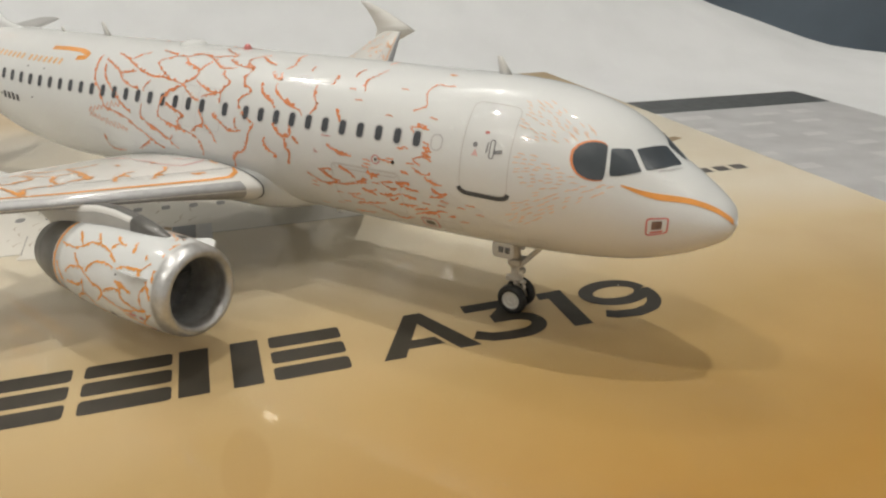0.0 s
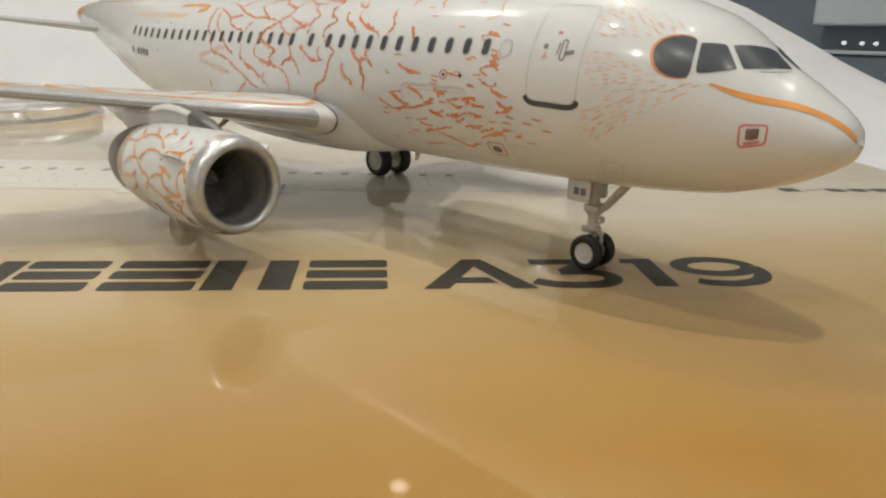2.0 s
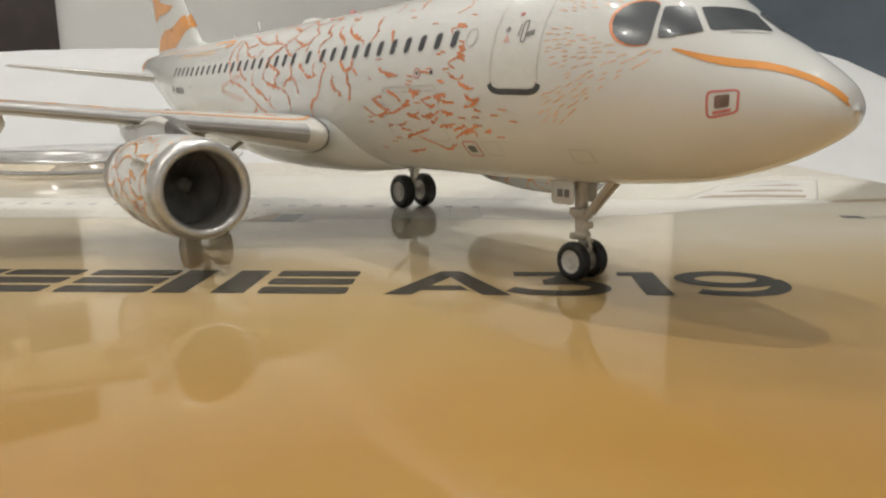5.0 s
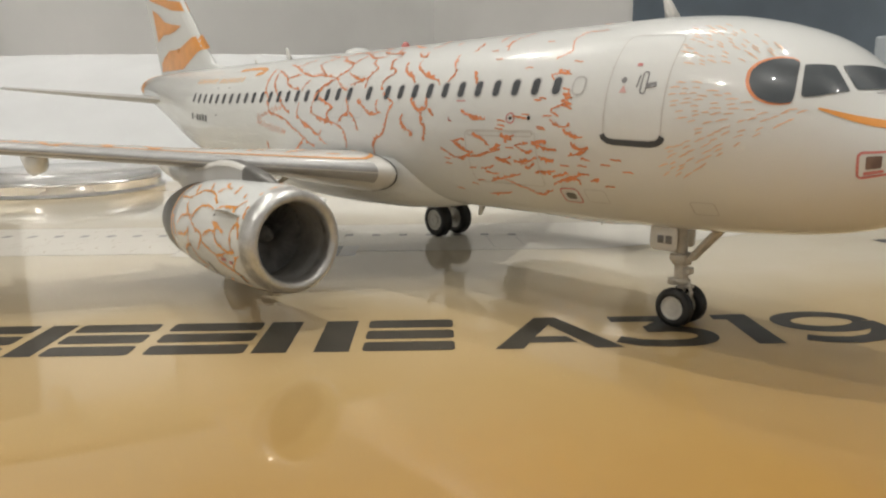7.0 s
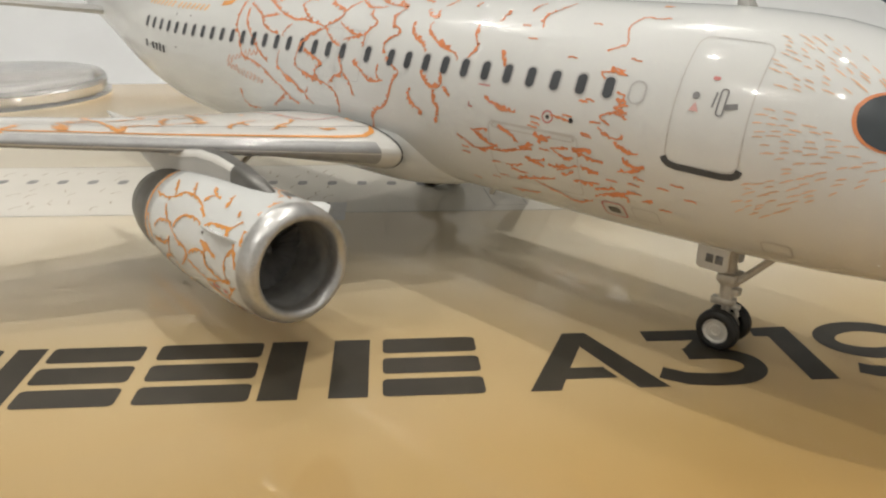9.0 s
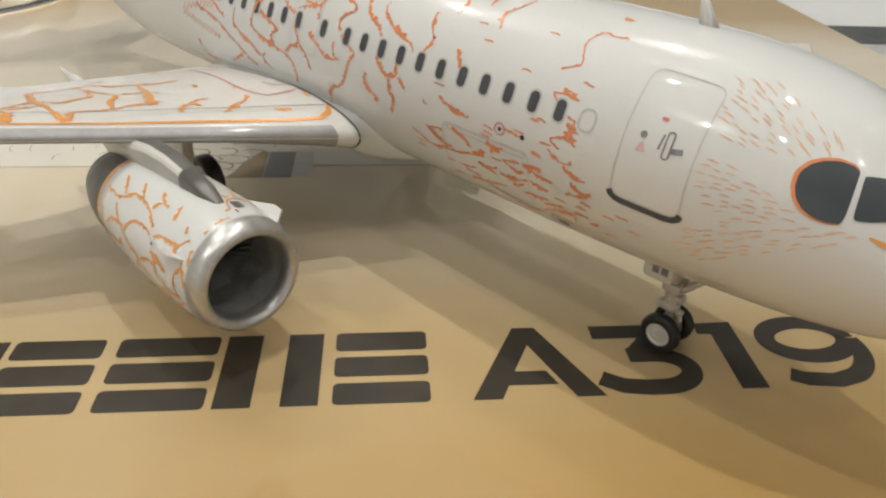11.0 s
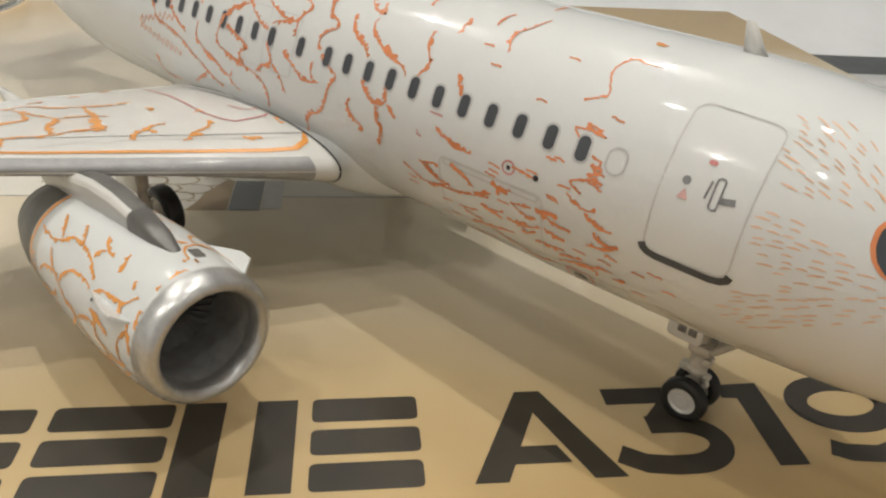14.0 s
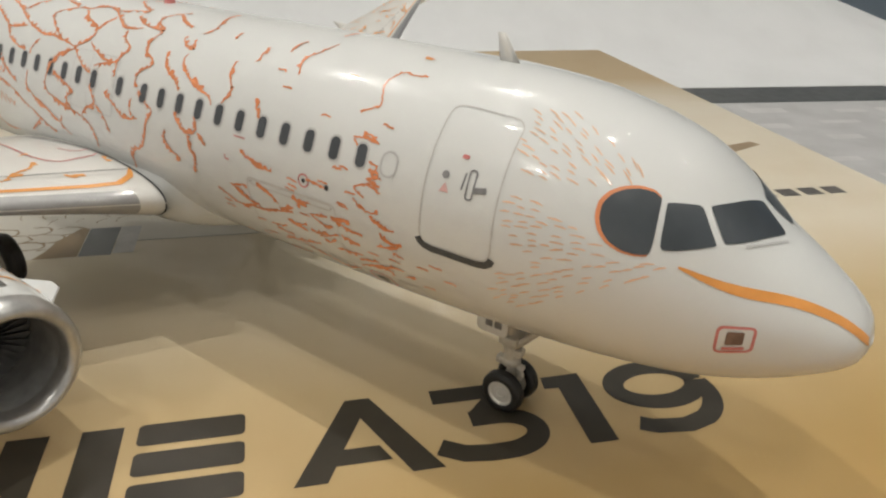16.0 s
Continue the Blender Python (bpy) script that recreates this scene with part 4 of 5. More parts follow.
CREST = (
    ((-88.6, 59), (-86.3, 56), (-84.1, 50), (-81.3, 44), (-78.6, 40), (-75.7, 41), (-73, 38), (-71.6, 37), (-70.6, 32), (-68.9, 27), (-67.7, 25)),
    ((-90.2, 51), (-87.4, 45), (-85.6, 40), (-84.4, 33), (-81.9, 29), (-80.5, 28)),
    ((-85.3, 40), (-82.2, 43)),
    ((-78.4, 37), (-79.6, 31), (-79.4, 27)),
    ((-84.8, 53), (-83.9, 60), (-82.1, 65)),
    ((-78.4, 52), (-79.2, 53), (-78.6, 58), (-75.9, 64), (-80.1, 69)),
    ((-78.4, 52), (-77, 46), (-74.9, 41)),
    ((-75.9, 64), (-73.9, 64), (-72.6, 69), (-70.6, 69), (-68, 61), (-66.1, 55), (-65.2, 55), (-63.4, 58)),
    ((-74.2, 63), (-72.9, 57), (-71.1, 54), (-69.5, 51), (-69.7, 43), (-71.2, 39), (-71.6, 37)),
    ((-68.6, 61), (-69.6, 55), (-69.5, 51)),
)
CROWN = (
    ((-69.4, 42), (-67.8, 37), (-65.9, 34), (-64.1, 34)),
    ((-65, 54), (-65, 49), (-63.9, 47), (-62.6, 43), (-64, 38), (-64.1, 34), (-63.6, 27)),
    ((-71.6, 36), (-72.9, 33), (-74.6, 28), (-74.6, 25)),
    ((-69.5, 67), (-67.1, 71), (-65.2, 72), (-67.2, 76), (-69.4, 83)),
    ((-65.8, 66), (-64.1, 61), (-62.1, 59), (-60, 59), (-62.1, 64), (-62.6, 68), (-61.1, 76), (-60, 78)),
    ((-60.9, 75), (-58.9, 68), (-57.2, 66)),
    ((-60.2, 58), (-60.9, 52), (-60.7, 45), (-59.4, 41), (-58.2, 39), (-60, 33), (-60.6, 29), (-59.7, 25)),
    ((-57.5, 47), (-57.2, 42), (-55.9, 35), (-54.5, 33), (-53.9, 28)),
    ((-56.8, 58), (-56.5, 54), (-54.9, 50), (-54.2, 51), (-55.1, 55), (-55.1, 58)),
)
BACK = (
    ((-54.7, 48), (-55.2, 45), (-53.9, 38), (-51.9, 33), (-49.4, 29), (-49.2, 26)),
    ((-52.2, 37), (-51.7, 34)),
    ((-55.1, 62), (-54.2, 68), (-55.1, 76), (-55.4, 88)),
    ((-48.5, 50), (-48.4, 43), (-47.9, 39), (-47, 36), (-47.9, 28)),
    ((-46.3, 62), (-46.1, 55), (-46.4, 52)),
    ((-50.8, 63), (-51.1, 67), (-50.8, 69)),
    ((-40, 74), (-40.6, 66), (-41.6, 61), (-41.6, 55), (-40.9, 51)),
    ((-43.2, 72), (-43.8, 66), (-43.6, 62)),
    ((-41, 84), (-41, 95)),
    ((-67.4, 29), (-66.5, 32), (-64.1, 34)),
)
NAPE = (
    ((-91.7, 55), (-91.3, 39), (-90.6, 30), (-88.8, 22), (-88, 12), (-87.7, 9), (-85, 7), (-82.9, 4), (-81, -2), (-79.4, -6), (-77.9, -11), (-77, -15), (-75.6, -17)),
    ((-77.9, -10), (-79.5, -16), (-82.1, -24)),
    ((-89.7, 46), (-88.9, 36), (-86.7, 26), (-83.9, 14), (-81.6, 8)),
    ((-79.2, 17), (-79.7, 8), (-78.1, 2), (-76.5, -1), (-74.8, -6), (-73.7, -9), (-73.1, -14), (-72.4, -15)),
    ((-73.7, -8), (-73, -4)),
    ((-72.4, 35), (-74.5, 29), (-75.1, 21), (-75.8, 14), (-75.5, 8), (-73.6, 5), (-70.8, 2), (-68.8, 0), (-67.5, -3), (-67.1, -10), (-67.5, -17)),
    ((-74.2, 21), (-72.4, 17), (-69.9, 12), (-71.5, 10), (-71.8, 7), (-70.9, 4)),
    ((-67.4, 18), (-66.2, 9), (-68.4, 5), (-68.8, 1)),
)
FLANK = (
    ((-66.2, 9), (-65.1, 6), (-64.2, -4)),
    ((-64.8, 17), (-64, 15), (-62.3, 9), (-61.2, 6), (-59.3, 9)),
    ((-60.3, 9), (-60.6, 17)),
    ((-59.4, 23), (-58.6, 19), (-56.6, 15), (-57.9, 10), (-58.1, 3), (-58.7, -6), (-60.6, -9), (-61.4, -16), (-61.7, -24)),
    ((-53.8, 18), (-53.2, 13), (-51.7, 9), (-50.3, 11), (-50.9, 18)),
    ((-50.3, 11), (-49.2, 6)),
    ((-51.7, 9), (-51.6, 2), (-50.6, -2), (-51.4, -7), (-51.1, -10)),
    ((-54.9, 7), (-55.4, 3), (-54.3, -2), (-53, -5)),
    ((-44.1, 34), (-43.1, 26)),
    ((-89.1, -17), (-90, -25), (-89, -31), (-86.1, -30)),
)
COLLAR = (
    ((-33.1, 40), (-32.2, 43), (-31.6, 44), (-32.0, 49), (-32.5, 54), (-32.4, 59), (-31.7, 63.5), (-30.7, 63), (-29.5, 63)),
    ((-33.0, 29), (-31.8, 30), (-30.3, 29), (-31.3, 29.5), (-32.3, 32), (-30.8, 31)),
    ((-32.8, 29), (-32.3, 26)),
    ((-30.9, 21), (-30.1, 20), (-30.2, 17), (-30.9, 17.4), (-29.7, 17), (-30.6, 15.2), (-29.5, 15.6), (-31.0, 13.8), (-29.4, 12.2), (-31.0, 12), (-29.4, 9.6)),
    ((-30.4, 12), (-31.4, 11), (-32.1, 9), (-31.0, 6)),
    ((-36.9, 6), (-36.0, 5.8), (-34.9, 4.4)),
)
art = bmesh.new()
for group in (CREST, NAPE, FLANK, BACK, CROWN):
    for pts in group:
        ink_on_skin(art, pts, 0.29, 0.4)
for pts in COLLAR:
    ink_on_skin(art, pts, 0.14, 0.14, 1)
# far side of the crown, so that the lines run over the top
for k in range(26):
    x, p = pen.uniform(-97, -55), pen.uniform(104, 150)
    ink_on_skin(art, ((x, p), (x + pen.uniform(-2, 2), p - pen.uniform(8, 16)), (x + pen.uniform(-3, 3), p - pen.uniform(18, 26))), 0.4)
# loose flecks
for x, p in ((-43.4, 51), (-41.8, 43), (-36.2, 56), (-36.7, 35), (-30.7, 37), (-34.3, 15), (-39, 4), (-39.3, -1), (-33.5, -1), (-31.4, 77), (-24.1, -23), (-26.3, -20), (-39, 1), (-33.7, 0), (-33.7, 16), (-47.9, -20), (-48.1, -44), (-45, -38)):
    ink_on_skin(art, ((x, p), (x + 0.5, p), (x + 1.0, p - 0.6)), 0.2, 0.03)
# the ragged throat patch round the cargo door
# stroke width in mm, then its way over the skin
THROAT = (
    (0.45, ((-48.3, -14), (-47.5, -15), (-46.6, -19), (-45.6, -20), (-44.1, -18), (-43.1, -15))),
    (0.5, ((-46.3, -9), (-45.5, -10), (-45.2, -13), (-44.2, -15), (-43.0, -16))),
    (0.25, ((-45.9, -9), (-44.2, -7))),
    (0.35, ((-44.1, -18), (-43.4, -19), (-41.7, -17), (-40.4, -15), (-38.9, -13))),
    (0.9, ((-40.4, -14), (-39.5, -12), (-38.7, -10))),
    (0.5, ((-42.8, -4), (-41.7, -6), (-41.1, -8), (-40.4, -11))),
    (0.6, ((-44.7, 9), (-43.7, 7), (-42.5, 5), (-40.8, 4))),
    (0.5, ((-38.6, -5), (-37.8, -6), (-37.0, -7))),
    (0.35, ((-38.2, -8), (-37.3, -6), (-36.8, -4))),
)
CHEST = (
    (0.55, ((-36.7, -10), (-36.1, -12), (-35.7, -14), (-34.4, -13))),
    (0.22, ((-36.5, -10), (-34.9, -9))),
    (0.6, ((-42.4, -26), (-41.3, -25), (-40.4, -24))),
    (0.32, ((-41.9, -28), (-41.0, -29), (-40.0, -29))),
    (0.32, ((-39.9, -19), (-38.6, -20), (-37.7, -22))),
    (0.25, ((-39.4, -20), (-37.5, -18))),
    (0.4, ((-37.2, -20), (-36.2, -20), (-35.2, -19))),
    (0.35, ((-34.5, -8), (-33.5, -8), (-32.5, -7))),
    (0.5, ((-34.2, -8), (-33.5, -11), (-32.4, -12), (-31.3, -12))),
    (0.6, ((-35.8, -23), (-35.4, -25), (-34.4, -20))),
    (0.2, ((-36.3, -22), (-33.9, -17))),
    (0.4, ((-33.7, -16), (-33.2, -18), (-31.8, -18))),
)
GULLET = (
    (0.35, ((-43.2, -47), (-42.0, -46), (-39.3, -43))),
    (0.4, ((-41.6, -35), (-39.0, -31), (-36.7, -28))),
    (0.45, ((-39.3, -33), (-38.5, -34), (-37.9, -37), (-36.5, -38), (-35.4, -44), (-33.2, -38))),
    (0.3, ((-34.6, -26), (-33.4, -25), (-32.6, -26))),
    (0.3, ((-32.4, -29), (-31.5, -27), (-30.4, -26))),
    (0.5, ((-32.6, -33), (-30.3, -28), (-29.2, -28), (-29.2, -33))),
    (0.4, ((-30.3, -30), (-28.8, -26))),
    (0.35, ((-29.0, -26), (-27.8, -26))),
    (0.3, ((-28.0, -30), (-26.9, -28))),
)
JOWL = (
    (0.5, ((-32.0, 4.5), (-31.5, 2), (-31.1, 0), (-30.1, 0), (-29.5, 1))),
    (0.45, ((-30.4, -1), (-29.9, -2), (-29.9, -5), (-28.9, -5), (-28.0, -5))),
    (0.4, ((-29.4, -8), (-29.2, -11), (-28.4, -12), (-27.5, -11))),
    (0.35, ((-30.0, -15), (-28.6, -15), (-27.5, -11))),
    (0.3, ((-28.4, -16), (-27.9, -17), (-27.5, -18))),
)
for group in (THROAT, CHEST, GULLET, JOWL):
    for width, pts in group:
        ink_on_skin(art, pts, width * 0.74, 0.27)
for x, p in ((-48.0, -24), (-44.3, -26), (-43.8, -35), (-38.0, -12), (-35.7, 7), (-32.9, 6), (-33.0, -25), (-31.1, -21), (-29.0, -21), (-25.2, -17), (-26.5, -33)):
    ink_on_skin(art, ((x, p), (x + 0.6, p + 0.4), (x + 1.1, p)), 0.17, 0.03)
decal("crown_mark", filled(rounded(0.75, 0.3, 0.13), 0.05, -31.0, 76, 2), AMBER)
tagged(decal("feather_artwork", art, ORANGE, "ragged orange feather lines"), kind="stuff")

# short flecks fanning back from the eye
flecks = bmesh.new()
BROW = ((-20, 59), (-17.3, 64), (-14.2, 57), (-11.4, 52), (-13.6, 42), (-16.1, 32), (-18.7, 33), (-19.8, 41))
CHEEK = ((-19.6, 24), (-17.6, 24), (-13.6, 18), (-12.2, 14), (-8.8, 19), (-10.8, 6), (-13.9, -7), (-18, -24), (-20.2, -29), (-19.8, -8), (-17.1, 1), (-19.3, 9))


def inside(outline, x, y):
    hit = False
    for (xa, ya), (xb, yb) in zip(outline, outline[1:] + outline[:1]):
        if (ya > y) != (yb > y) and x < xa + (y - ya) * (xb - xa) / (yb - ya):
            hit = not hit
    return hit


for outline, count in ((BROW, 50), (CHEEK, 84)):
    laid = []
    for k in range(3000):
        x, p = pen.uniform(-21, -8), pen.uniform(-26, 72)
        k_mm = mm_phi(x)
        if len(laid) >= count or not inside(outline, x, p) or any(abs(x - q) < 0.72 and abs(p / k_mm - r) < 0.3 for q, r in laid):
            continue
        laid.append((x, p / k_mm))
        aim = math.atan2((p - 24) / k_mm * 0.8, x + 8.2) + pen.uniform(-0.1, 0.1)
        size = pen.uniform(0.55, 1.05)
        c, s = math.cos(aim) * size / 2, math.sin(aim) * size / 2
        ribbon_into(flecks, [(x - c, p / k_mm - s), (x, p / k_mm + 0.03), (x + c, p / k_mm + s)], [0.06, pen.uniform(0.09, 0.13), 0.05], lambda u, v: skin(u, v * k_mm, 0.03))
tagged(decal("eye_fleck", flecks, FLECK, "short orange flecks"), kind="stuff")

# marks on the doors and panels
decal("door_handle", joined(outline_on_skin(round_on_skin(-22.5, -22.0, 17.0, 28.3, 0.22), 0.13, 0.04, closed=True), outline_on_skin([(-22.0, 20.8), (-21.05, 22)], 0.42, 0.04), outline_on_skin([(-22.9, 20), (-22.78, 26.6)], 0.14, 0.04)), MARK)
decal("door_port", filled(rounded(0.55, 0.55, 0.27), 0.04, -24.3, 24, 1), MARK)
decal("door_arrow", filled([(0, 0.4), (-0.38, -0.3), (0.38, -0.3)], 0.04, -24.2, 19, 1), PINK)
decal("door_lamp", filled(rounded(0.55, 0.3, 0.14), 0.04, -23.2, 32.5, 1), RED)
decal("service_ring", outline_on_skin(round_on_skin(-37.75, -36.65, 2.2, 7.8, 0.54), 0.13, 0.04, closed=True), RED)
decal("service_dot", filled(rounded(0.36, 0.36, 0.17), 0.05, -37.2, 5, 1), BLACKLINE)
decal("service_dot", filled(rounded(0.46, 0.46, 0.22), 0.05, -34.7, 5, 1), BLACKLINE)
for x, p in ((-46.6, 3.5), (-44.1, 7.0)):
    decal("panel_mark", outline_on_skin([(x, p + 2), (x, p), (x + 0.5, p - 0.2)], 0.14, 0.04), RED)
decal("panel_line", outline_on_skin([(-45.6, 15.4), (-44.2, 15.3)], 0.12, 0.04), RED)
decal("hatch_outline", outline_on_skin(round_on_skin(-32.2, -30.0, -47, -36, 0.45), 0.16, 0.05, closed=True), RED)
decal("hatch_plate", filled(rounded(1.2, 0.9, 0.3), 0.05, -31.1, -41.5, 1), STEEL)
decal("hatch_outline", outline_on_skin(round_on_skin(-29.2, -26.8, -46, -36, 0.3), 0.1, 0.03, closed=True), HALO)
decal("hatch_outline", outline_on_skin(round_on_skin(-18.4, -16.2, -50, -40, 0.3), 0.13, 0.03, closed=True), HALO)
decal("exit_outline", outline_on_skin(round_on_skin(-66.6, -63.4, 5, 37, 0.5), 0.07, 0.03, closed=True), HALO)
decal("exit_outline", outline_on_skin(round_on_skin(-70.8, -67.9, 5, 37, 0.5), 0.05, 0.03, closed=True), HALO)
# airline name and registration as plain bars
for k in range(14):
    x = -119.6 + 1.36 * k + (0.9 if k > 6 else 0)
    decal("name_bar", outline_on_skin([(x, 40.0), (x + 0.35, 46.0)], 0.62, 0.03), NAMEINK)
decal("ribbon_mark", outline_on_skin([(-105.0, 57), (-101, 58), (-97.5, 57.5), (-95.2, 54), (-95.4, 50), (-97.5, 48.5)], 0.9, 0.03, 0.4), AMBER)
for k in range(6):
    if k == 1:
        decal("registration_bar", outline_on_skin([(-116.4, 2.2), (-115.6, 2.2)], 0.2, 0.03), BLACKLINE)
    else:
        decal("registration_bar", outline_on_skin([(-118 + 1.32 * k, 2.2), (-117.15 + 1.32 * k, 2.3)], 1.1, 0.03), BLACKLINE)
sign = bmesh.new()
for x0, p0, x1, p1, n in ((-91.5, 5, -84.0, 14, 15), (-91.5, 1, -83.0, -7, 19)):
    pts = [(x0 + (x1 - x0) * i / n, p0 + (p1 - p0) * i / n + (3.4 if i % 2 else -3.4) * pen.uniform(0.4, 1)) for i in range(n + 1)]
    k = mm_phi(-87)
    ribbon_into(sign, [(x, p / k) for x, p in pts], 0.2, lambda u, v: skin(u, v * k, 0.03))
decal("scribble", sign, ORANGE)
decal("tail_band", outline_on_skin([(-149, 84), (-153, 72), (-157, 60), (-160.5, 45), (-162.8, 20), (-163.6, -10)], 3.2, 0.07, 0.3), AMBER)
for x, p in ((-112.5, 6), (-106.5, 6.5), (-108.5, 34), (-104, 34)):
    decal("panel_mark", filled(rounded(0.35, 0.25, 0.1), 0.03, x, p, 1), BLACKLINE)

# wing tops
def ink_on_wing(bm, pts, width, side, tooth=0.25, off=0.05):
    c = foil(20)[1]
    path, widths = feathered([(y, f * c) for y, f in pts], width, tooth)
    ribbon_into(bm, path, widths, lambda u, v: wing_point(u, v / c, True, off, side))


def line_on_wing(pts, width, side, off=0.04, step=1.0):
    bm = bmesh.new()
    c = foil(20)[1]
    path = []
    for (a, b), (d, e) in zip(pts, pts[1:]):
        n = max(1, int(math.hypot(d - a, (e - b) * c) / step))
        path += [(a + (d - a) * i / n, b + (e - b) * i / n) for i in range(n)]
    path.append(pts[-1])
    ribbon_into(bm, [(y, f * c) for y, f in path], width, lambda u, v: wing_point(u, v / c, True, off, side))
    return bm


WING_ART = (
    ((38.1, 0.33), (36.1, 0.41), (34.5, 0.47), (33, 0.42), (30.9, 0.49), (29.5, 0.49), (28.8, 0.68), (29.6, 0.75)),
    ((38.3, 0.3), (37.9, 0.25), (38.7, 0.15)),
    ((37.5, 0.32), (35.3, 0.36), (34, 0.39)),
    ((29.6, 0.75), (33.8, 0.69), (34.7, 0.47), (34.2, 0.36), (34.2, 0.24), (34.3, 0.14)),
    ((33.2, 0.22), (33.8, 0.18), (34.3, 0.14)),
    ((33.8, 0.22), (32.1, 0.27), (29.6, 0.26), (28.9, 0.38), (27.3, 0.48), (28.7, 0.59), (28.7, 0.68)),
    ((29.6, 0.26), (27.7, 0.31), (25.9, 0.31), (25.5, 0.29), (24.5, 0.47), (23.7, 0.66)),
    ((23.3, 0.46), (24.4, 0.48), (25.4, 0.5), (27.3, 0.48)),
    ((29.6, 0.75), (27.4, 0.79), (25.9, 0.68), (23.8, 0.66), (21.7, 0.64), (19.2, 0.66)),
    ((26.9, 0.85), (25.4, 0.86)),
    ((22.8, 0.91), (21.4, 0.9)),
    ((24.2, 0.18), (23.5, 0.25), (22.3, 0.26), (21.5, 0.31), (20.3, 0.31)),
    ((22.3, 0.26), (21.9, 0.24)),
    ((20.9, 0.15), (19.9, 0.18), (19, 0.23), (17.6, 0.25), (16.5, 0.32)),
    ((19.9, 0.19), (18.8, 0.2)),
    ((19.3, 0.54), (18.5, 0.53), (19.5, 0.49)),
    ((16.5, 0.42), (15.5, 0.44)),
    ((11, 0.3), (11.2, 0.27), (11.5, 0.24)),
    ((16, 0.16), (15.8, 0.14), (14.7, 0.15)),
    ((18.9, 0.96), (17.3, 1)),
)
for side in (-1, 1):
    wing = [o for o in plane.children if o.name.startswith("wing")][0 if side == -1 else 1]
    bm = bmesh.new()
    for pts in WING_ART:
        ink_on_wing(bm, pts, 0.5, side, 0.4)
    for k in range(22):
        y, f = pen.uniform(41, 80), pen.uniform(0.2, 0.85)
        ink_on_wing(bm, ((y, f), (y + pen.uniform(-3, 3), f + pen.uniform(-0.2, 0.2)), (y + pen.uniform(-5, 5), f + pen.uniform(-0.1, 0.1))), 0.6, side, 0.35)
    ink_on_wing(bm, ((34.6, 0.24), (34.2, 0.18), (34.3, 0.13)), 1.3, side, 0.3)
    ink_on_wing(bm, ((38.4, 0.24), (38.6, 0.14)), 1.2, side, 0.3)
    ink_on_wing(bm, ((25.8, 0.32), (25.0, 0.4), (24.5, 0.46)), 0.9, side, 0.3)
    tagged(part("wing_artwork", own(bm), AMBER, wing), kind="stuff")
    part("edge_stripe", own(line_on_wing([(80, 0.14), (37.7, 0.119), (27.6, 0.094), (20, 0.074), (15.4, 0.067), (13.1, 0.072), (11.7, 0.108), (10.7, 0.16)], 0.5, side, 0.06)), AMBER, wing)
    part("spar_line", own(line_on_wing([(80, 0.3), (35.5, 0.27), (27.9, 0.235), (19.6, 0.19), (10.8, 0.16)], 0.1, side)), BLACKLINE, wing)
    part("panel_line", own(line_on_wing([(31.2, 0.15), (27.3, 0.19), (26.6, 0.165), (25.1, 0.18), (12.8, 0.135)], 0.08, side)), GREYLINE, wing)
    part("walkway_line", own(line_on_wing([(14.3, 0.92), (14.6, 0.75), (15.0, 0.63), (15.6, 0.5), (15.8, 0.39), (15.4, 0.32), (14.7, 0.29), (12.6, 0.31), (10.4, 0.335)], 0.23, side)), RED, wing)
    part("walkway_line", own(line_on_wing([(12.5, 0.47), (12.1, 0.41), (11.4, 0.40), (10.6, 0.405)], 0.19, side)), RED, wing)
    for up, fracs in ((True, [0, 0.002, 0.006] + [0.012 * k for k in range(1, 70)]), (False, [0, 0.002, 0.006] + [0.012 * k for k in range(1, 34)])):
        bm = bmesh.new()
        rail = []
        for f in fracs:
            y = 10.64 - 0.5 * max(0, f - 0.15)
            rail.append([bm.verts.new(wing_point(y + d, f, up, 0.05, side) + Vector((0.05, side * 0.03, 0))) for d in (-0.02, 0.14)])
        for p, q in zip(rail, rail[1:]):
            bm.faces.new((p[0], p[1], q[1], q[0]))
        part("root_line", own(bm), BLACKLINE, wing)

# engine cells: distance behind the lip, way round
COWL = (
    ((18.6, 4.2), (15.4, 4.0), (14.2, 4.6), (13.4, 5.3), (11.7, 5.2), (10.2, 5.1), (9.2, 4.5), (8.1, 3.9)),
    ((16.6, 6.3), (14.6, 4.7)),
    ((13.2, 6.5), (11.7, 5.3)),
    ((10.2, 6.8), (9.0, 5.9), (8.0, 5.9)),
    ((9.5, 5.0), (9.9, 5.5), (9.0, 5.9)),
    ((15.3, 3.4), (14.8, 2.6), (13.5, 1.9), (12.5, 1.6), (12.1, 1.0), (11.3, 0.8)),
    ((12.6, 1.8), (12.4, 2.6), (11.1, 3.3), (9.3, 3.5), (8.2, 3.1)),
    ((7.6, 3.2), (6.6, 3.7), (5.1, 3.8), (4.1, 3.7), (3.1, 4.8)),
    ((16.8, 0.8), (16.2, 1.6), (15.0, 2.1), (13.9, 1.9)),
    ((16.8, -0.5), (13.9, -0.2), (13.2, 0.7)),
)
